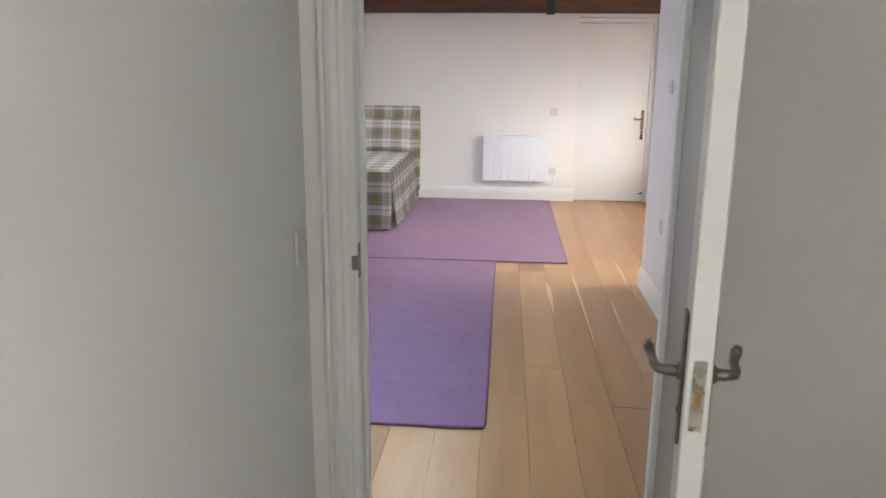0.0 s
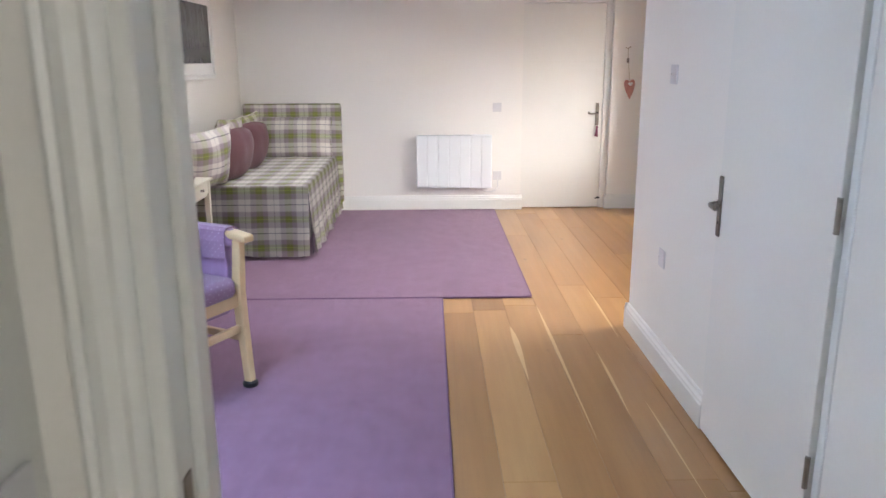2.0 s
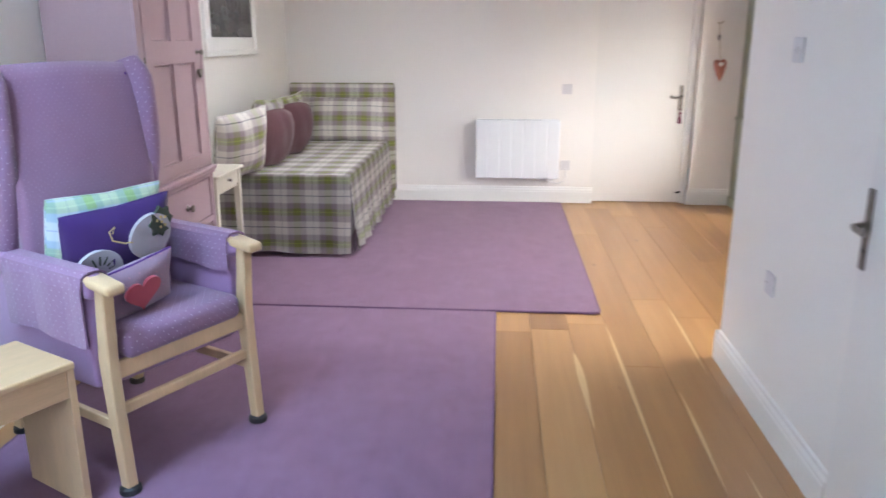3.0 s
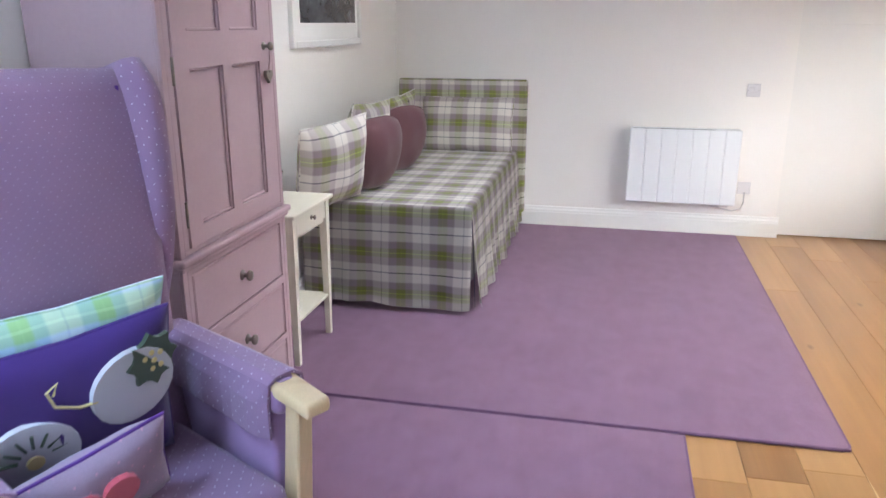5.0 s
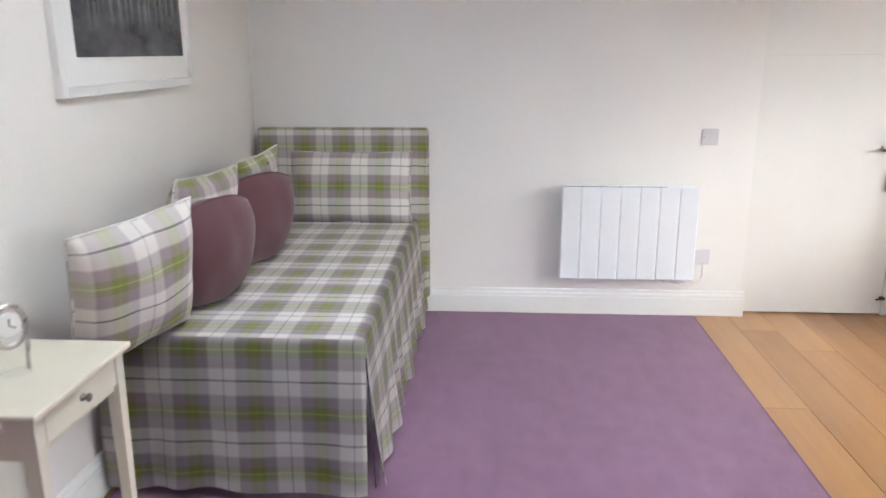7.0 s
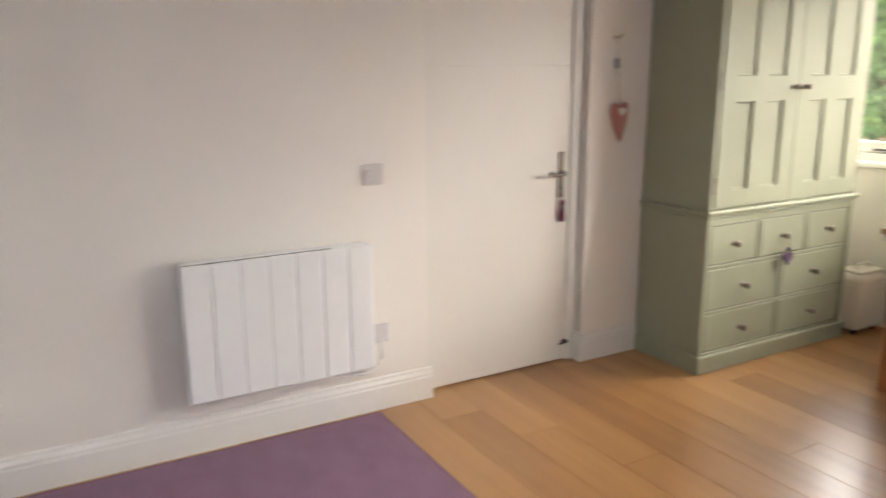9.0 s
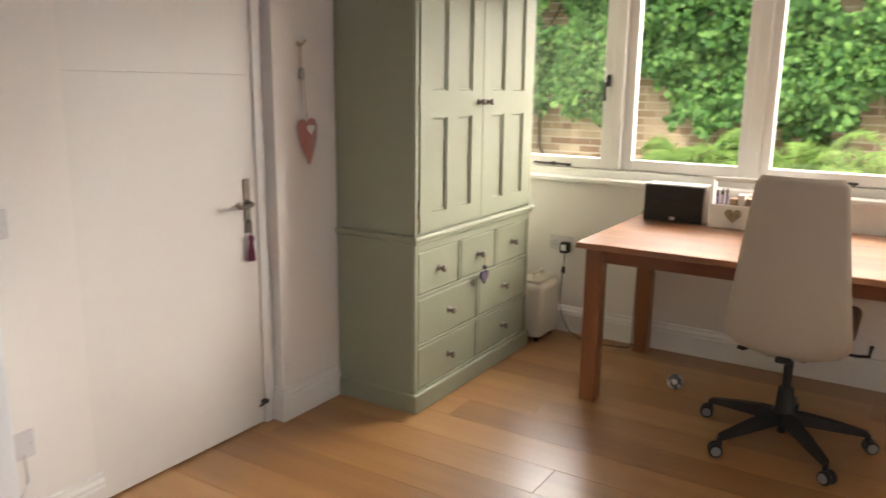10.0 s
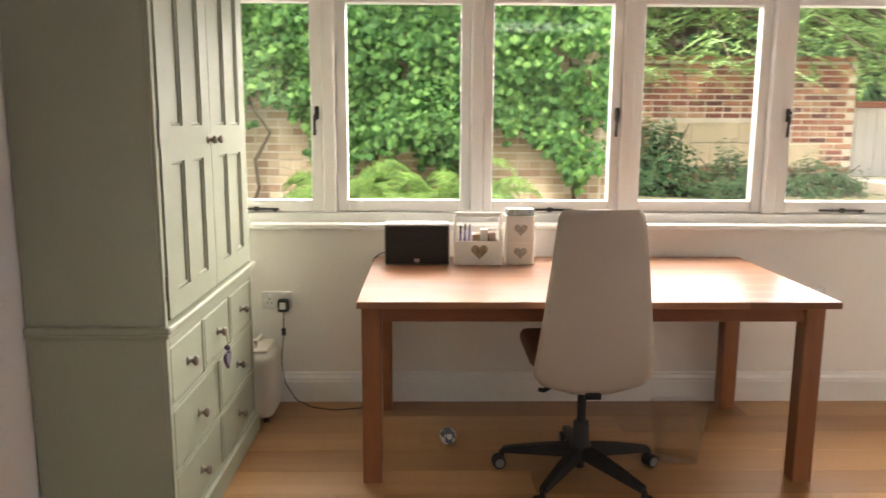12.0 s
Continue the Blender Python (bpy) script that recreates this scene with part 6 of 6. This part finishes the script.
def brick_wall(name, label, x, y0, y1, z0, z1, skip, joined, limit=300):
    """A bonded garden wall whose face looks to -x, with coping. skip(y, z): where old stone takes over."""
    w = thing(name, label, "wall")
    part("core", cube(x + 0.012, x + 0.24, y0, y1, z0, z1), MORTAR, w)
    rnd = random.Random(8)
    me_s = finish("brick", cube(0, 0.10, 0, 0.204, 0, 0.055, 0.005), BRICK)
    me_h = finish("brick", cube(0, 0.10, 0, 0.094, 0, 0.055, 0.005), BRICK)
    rest, made = bmesh.new(), 0
    row, z = 0, z0 + 0.005
    while z < z1 - 0.06:
        y = y0 + (0.0 if row % 2 else 0.112)
        while y < y1 - 0.1:
            short = row % 4 == 3
            ln = 0.100 if short else 0.212
            if y + ln <= y1 and not skip(y, z):
                off = rnd.uniform(-0.004, 0.003)
                if joined or made >= limit:
                    box(rest, x + off, x + 0.1, y, y + ln, z, z + 0.057)
                else:
                    ob = new("brick", me_h if short else me_s)
                    ob.location = (x + off, y, z)
                    ob.parent = w
                    made += 1
            y += ln + 0.011
        z, row = z + 0.075, row + 1
    if rest.verts:
        tagged(part("brickwork", rest, BRICK_J if joined else BRICK_RED, w), kind="stuff")
    else:
        rest.free()
    cope = cube(x - 0.03, x + 0.27, y0, y1, z1, z1 + 0.06, 0.01)
    part("coping", cope, surface("red_coping", rgb(0.26, 0.10, 0.065), 0.9, 0.25, 5, 40, 0.5), w)
    return w


# Far wall with a patch of squared stone; near wall under the climber.
stone = lambda y, z: -6.15 < y < -4.1 and 0.87 < z < 1.42 and not (y < -5.75 and z > 1.12)
bw = brick_wall("garden_wall", "old red brick garden wall with a cream stone patch", 8.5, -6.55, -2.55, 0.42, 2.17, stone, False)
for i, (a, b, c, d) in enumerate(((-6.15, -5.45, 0.87, 1.16), (-5.45, -4.75, 0.87, 1.16), (-4.75, -4.10, 0.87, 1.16), (-5.74, -5.10, 1.163, 1.42), (-5.10, -4.50, 1.163, 1.42), (-4.50, -4.10, 1.163, 1.42))):
    part("stone_block", cube(8.492, 8.60, a + 0.004, b - 0.004, c + 0.004, d - 0.004, 0.008), RENDER, bw)
nw = brick_wall("garden_wall", "tan brick garden wall under a climbing vine", 6.1, -2.60, 5.5, 0.15, 2.50, lambda y, z: False, True)
bm = cube(5.96, 6.36, -2.90, -2.60, 0.15, 2.15, 0.01)
part("pier", bm, MORTAR, nw)
rest = bmesh.new()
z = 0.16
while z < 2.1:
    for y in (-2.896, -2.785, -2.69):
        box(rest, 5.952, 5.99, y, y + 0.085, z, z + 0.064)
    z += 0.075
tagged(part("brickwork", rest, BRICK_J, nw), kind="stuff")


def vine():
    v = thing("climbing_vine", "broad-leaved green climber covering the brick wall", "climber")
    rnd = random.Random(3)
    for k in range(9):
        y = -2.4 + k * 0.85 + rnd.uniform(-0.3, 0.3)
        pts = [(6.03, y, 0.3)]
        for s in range(9):
            pts.append((6.02 - 0.03 * rnd.random(), pts[-1][1] + rnd.uniform(-0.16, 0.16), 0.3 + 0.25 * (s + 1)))
        part("stem", tube(bmesh.new(), pts, [0.022 - 0.0016 * i for i in range(10)], 6), BARK, v)
    spots = []
    while len(spots) < 50000:
        y, z = rnd.uniform(-2.85, 5.2), rnd.uniform(0.78, 2.72)
        low = 1.14 + 0.16 * math.sin(y * 2.6) + 0.14 * math.sin(y * 6.1 + 1) + (0.22 if -0.6 < y < 0.5 else 0) + 0.16 * noise.noise((y * 7.0, 0.0, 5.0))
        trail = 0.30 * max(0.0, noise.noise((y * 9.0, 3.0, 1.0))) * rnd.random()
        if z < low - trail - 0.06 * rnd.random() or (y < -2.55 and rnd.random() > 0.55 + 0.2 * math.sin(z * 9)):
            continue
        gap = noise.noise((y * 2.3, z * 2.3, 11.0)) + 0.5 * noise.noise((y * 6.5, z * 6.5, 4.0))
        if gap < -0.42:
            continue
        lump = 0.16 + 0.26 * noise.noise((y * 1.6, z * 1.6, 2.0)) + 0.16 * noise.noise((y * 4.1, z * 4.1, 7.0))
        x = 6.02 - max(0.02, lump) * rnd.random() ** 0.4 - rnd.random() * 0.16
        n = Vector((-1, rnd.gauss(0, 0.8), rnd.uniform(-0.5, 1.3)))
        ln = 0.030 + 0.066 * rnd.random() ** 2.0
        spots.append((Vector((x, y, z)), n, ln, ln * rnd.uniform(0.65, 1.05), math.pi / 2 + rnd.gauss(0, 1.0)))
    leaf_mesh("leaf_cover", spots, VINE, v)


vine()


def fern(x, y, zb, size, seed):
    """A fern: arching fronds, each with leaflets along both sides."""
    g = thing("fern", "bright green feathery fern at the foot of the climber", "fern", "ferns below the climber")
    rnd = random.Random(seed)
    part("crown", lathe(bmesh.new(), [(0.05, 0), (0.09, 0.04), (0.06, 0.1), (0, 0.12)], 10, pose(x, y, zb - 0.08)), BARK, g)
    spots = []
    for k in range(26):
        a = rnd.uniform(0, math.tau)
        out = Vector((math.cos(a), math.sin(a), 0))
        side = Vector((-out.y, out.x, 0))
        ln = size * rnd.uniform(0.65, 1.1)
        up = rnd.uniform(1.1, 2.3)
        for q in range(4, 34):
            f = q / 33
            p = Vector((x, y, zb)) + out * ln * f * 0.9 + Vector((0, 0, ln * up * (f - 0.75 * f * f)))
            leaf = 0.15 * size * math.sin(math.pi * (0.12 + 0.86 * f)) + 0.01
            for s in (-1, 1):
                d = side * s + out * 0.5 + Vector((0, 0, rnd.uniform(-0.35, 0.1)))
                n = Vector((-0.7 + rnd.uniform(-0.3, 0.3), rnd.uniform(-0.4, 0.4), 0.7)).normalized()
                c0 = n.cross(Vector((0, 0, 1))) if abs(n.z) < 0.9 else n.cross(Vector((1, 0, 0)))
                c0.normalize()
                spots.append((p, n, leaf, 0.020 * size + 0.006, math.atan2(d.dot(n.cross(c0)), d.dot(c0))))
    leaf_mesh("frond", spots, GRASS, g, blade=3)


for i in range(5):
    fern(5.45 + 0.16 * math.sin(i * 2.3), -1.58 + i * 0.28, 0.46, 0.66 + 0.12 * math.sin(i * 1.7), 30 + i)


def shrub(label, x, y, zb, rx, ry, h, count, seed, size=0.05):
    s = thing("shrub", label, "shrub", "dark shrubs before the brick wall")
    rnd = random.Random(seed)
    for k in range(7):
        a = k * 0.9
        tx, ty = x + rx * 0.6 * math.cos(a), y + ry * 0.6 * math.sin(a)
        part("branch", tube(bmesh.new(), [(x, y, zb - 0.05), ((x + tx) / 2, (y + ty) / 2, zb + h * 0.4), (tx, ty, zb + h * 0.75)], [0.018, 0.012, 0.005], 5), BARK, s)
    spots = []
    while len(spots) < count:
        u = Vector((rnd.gauss(0, 1), rnd.gauss(0, 1), abs(rnd.gauss(0, 1)))).normalized()
        k = 0.72 + 0.34 * noise.noise(u * 2.4 + Vector((seed, 0, 0))) + 0.22 * noise.noise(u * 6.0 + Vector((0, seed, 0)))
        r = k * rnd.uniform(0.72, 1.05)
        p = Vector((x + u.x * rx * r, y + u.y * ry * r, zb + u.z * h * r * (1 + 0.15 * rnd.random())))
        ln = size * rnd.uniform(0.7, 1.5)
        spots.append((p, u + Vector((rnd.uniform(-0.6, 0.6), rnd.uniform(-0.6, 0.6), 0.3)), ln, ln * 0.4, rnd.uniform(0, 6.28)))
    leaf_mesh("foliage", spots, SHRUB, s)


shrub("feathery dark green shrub before the brick wall", 7.7, -3.75, 0.55, 0.55, 0.75, 1.15, 3600, 1, 0.06)
shrub("low dark green shrub along the brick wall", 7.7, -4.75, 0.55, 0.5, 0.75, 0.62, 2600, 2)
shrub("low dark green shrub along the brick wall", 7.7, -5.75, 0.55, 0.5, 0.75, 0.52, 2600, 3)
shrub("rounded green shrub by the brick pier", 6.9, -2.95, 0.50, 0.4, 0.45, 0.75, 1800, 4)


def cedar():
    t = thing("cedar_tree", "spreading cedar with drooping green boughs over the wall", "tree")
    rnd = random.Random(6)
    part("trunk", tube(bmesh.new(), [(11.5, -5.0, 0.5), (11.45, -5.0, 2.5), (11.5, -4.95, 5.0), (11.5, -5.0, 8.0)], [0.30, 0.25, 0.18, 0.05], 12), BARK, t)
    spots = []
    for k in range(70):
        low = k >= 44
        a = math.pi + (rnd.uniform(-1.25, 1.25) if not low else -0.46 + 0.040 * (k - 44))
        z0 = rnd.uniform(2.45, 4.6)
        ln = rnd.uniform(3.3, 5.2)
        if low:
            z0, ln = rnd.uniform(2.75, 3.1), rnd.uniform(3.4, 3.9)
        pts = []
        for s in range(8):
            f = s / 7
            pts.append(Vector((11.5 + math.cos(a) * ln * f, -5.0 + math.sin(a) * ln * f * 1.25, z0 + 0.45 * math.sin(f * 2.4) - (1.3 * f ** 4 if low else f * f))))
        part("bough", tube(bmesh.new(), pts, [0.05 - 0.006 * i for i in range(8)], 5), BARK, t)
        for _ in range(26 if low else 15):
            f = rnd.uniform(0.2, 1.0) ** 0.6
            i = min(6, int(f * 7))
            base = pts[i].lerp(pts[i + 1], f * 7 - i)
            ahead = Vector((math.cos(a), math.sin(a), 0))
            side = Vector((-ahead.y, ahead.x, 0)) * rnd.choice((-1, 1))
            dirn = (side * rnd.uniform(0.3, 1.0) + ahead * rnd.uniform(0.3, 1.0) + Vector((0, 0, rnd.uniform(-0.30, 0.10)))).normalized()
            across = Vector((-dirn.y, dirn.x, 0)).normalized()
            tl = rnd.uniform(0.4, 0.8)
            for q in range(16):
                g = q / 15
                p = base + dirn * tl * g + Vector((0, 0, -0.28 * tl * g * g))
                for sd in (-1, 1):
                    d = across * sd * rnd.uniform(0.7, 1.1) + dirn * rnd.uniform(0.5, 0.9) + Vector((0, 0, rnd.uniform(-0.5, 0.0)))
                    n = Vector((rnd.uniform(-0.35, 0.35), rnd.uniform(-0.35, 0.35), 1)).normalized()
                    c0 = (n.cross(Vector((0, 0, 1))) if abs(n.z) < 0.9 else n.cross(Vector((1, 0, 0)))).normalized()
                    spots.append((p, n, 0.20 * tl * (1.05 - 0.7 * g) * rnd.uniform(0.8, 1.2), 0.032, math.atan2(d.dot(n.cross(c0)), d.dot(c0))))
    leaf_mesh("needle_spray", spots, NEEDLE, t, blade=3)


cedar()

# Pale boarded gate beyond the end of the brick wall, and a far hedge line.
gt = thing("garden_gate", "pale painted boarded gate beyond the brick wall", "gate")
for i in range(18):
    part("board", cube(9.0, 9.03, -6.72 - 0.14 * (i + 1) + 0.004, -6.72 - 0.14 * i, 0.72, 1.62, 0.004), surface("pale_boards", rgb(0.45, 0.42, 0.37), 0.7, 0.08, 3, 40, 0.2) if i == 0 else bpy.data.materials["pale_boards"], gt)
part("rail", cube(9.03, 9.07, -9.24, -6.72, 0.85, 0.95), bpy.data.materials["pale_boards"], gt)
part("rail", cube(9.03, 9.07, -9.24, -6.72, 1.40, 1.50), bpy.data.materials["pale_boards"], gt)
part("coping", cube(8.96, 9.12, -9.24, -6.70, 1.62, 1.70, 0.01), bpy.data.materials["red_coping"], gt)
part("post", cube(8.96, 9.10, -6.70, -6.56, 0.5, 1.78, 0.008), bpy.data.materials["pale_boards"], gt)
structure("paving", cube(7.2, 8.96, -9.5, -6.62, 0.55, 0.71, 0.01), surface("pale_gravel", rgb(0.52, 0.47, 0.38), 0.95, 0.15, 2, 60, 0.5), "pale gravel drive beside the gate", "drive")


def far_trees():
    b = thing("tree_line", "dense dark green trees behind the garden", "trees", kind="stuff")
    rnd = random.Random(9)
    spots = []
    while len(spots) < 42000:
        y = rnd.uniform(-26, 22)
        top = 4.9 + 0.5 * math.sin(y * 0.5) + 0.4 * math.sin(y * 1.7)
        z = rnd.uniform(0.6, top)
        x = 17 + 1.2 * math.sin(y * 0.9 + z) + rnd.random() * 1.2
        ln = rnd.uniform(0.09, 0.24)
        spots.append((Vector((x, y, z)), Vector((-1, rnd.uniform(-0.8, 0.8), rnd.uniform(-0.2, 1))), ln, ln * 0.7, rnd.uniform(0, 6.28)))
    leaf_mesh("leaf_mass", spots, SHRUB, b)
    for k in range(12):
        y = -24 + k * 4
        part("trunk", tube(bmesh.new(), [(18.2, y, 0.4), (18.2, y + 0.2, 4.6)], [0.25, 0.08], 7), BARK, b)
    # Dark lumpy sheet behind the leaves, the trees' inner shade in its colour.
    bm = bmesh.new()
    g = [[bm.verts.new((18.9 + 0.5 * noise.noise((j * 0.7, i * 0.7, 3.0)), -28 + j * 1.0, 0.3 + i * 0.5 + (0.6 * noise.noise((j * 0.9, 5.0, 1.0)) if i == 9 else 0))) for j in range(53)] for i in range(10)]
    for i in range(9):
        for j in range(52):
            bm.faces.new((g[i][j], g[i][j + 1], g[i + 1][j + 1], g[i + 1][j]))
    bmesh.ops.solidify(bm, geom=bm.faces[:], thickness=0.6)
    part("shaded_depth", bm, surface("foliage_shade", rgb(0.02, 0.035, 0.014), 0.95, 0.5, 3, 12, 0.8, 0.05), b)


far_trees()
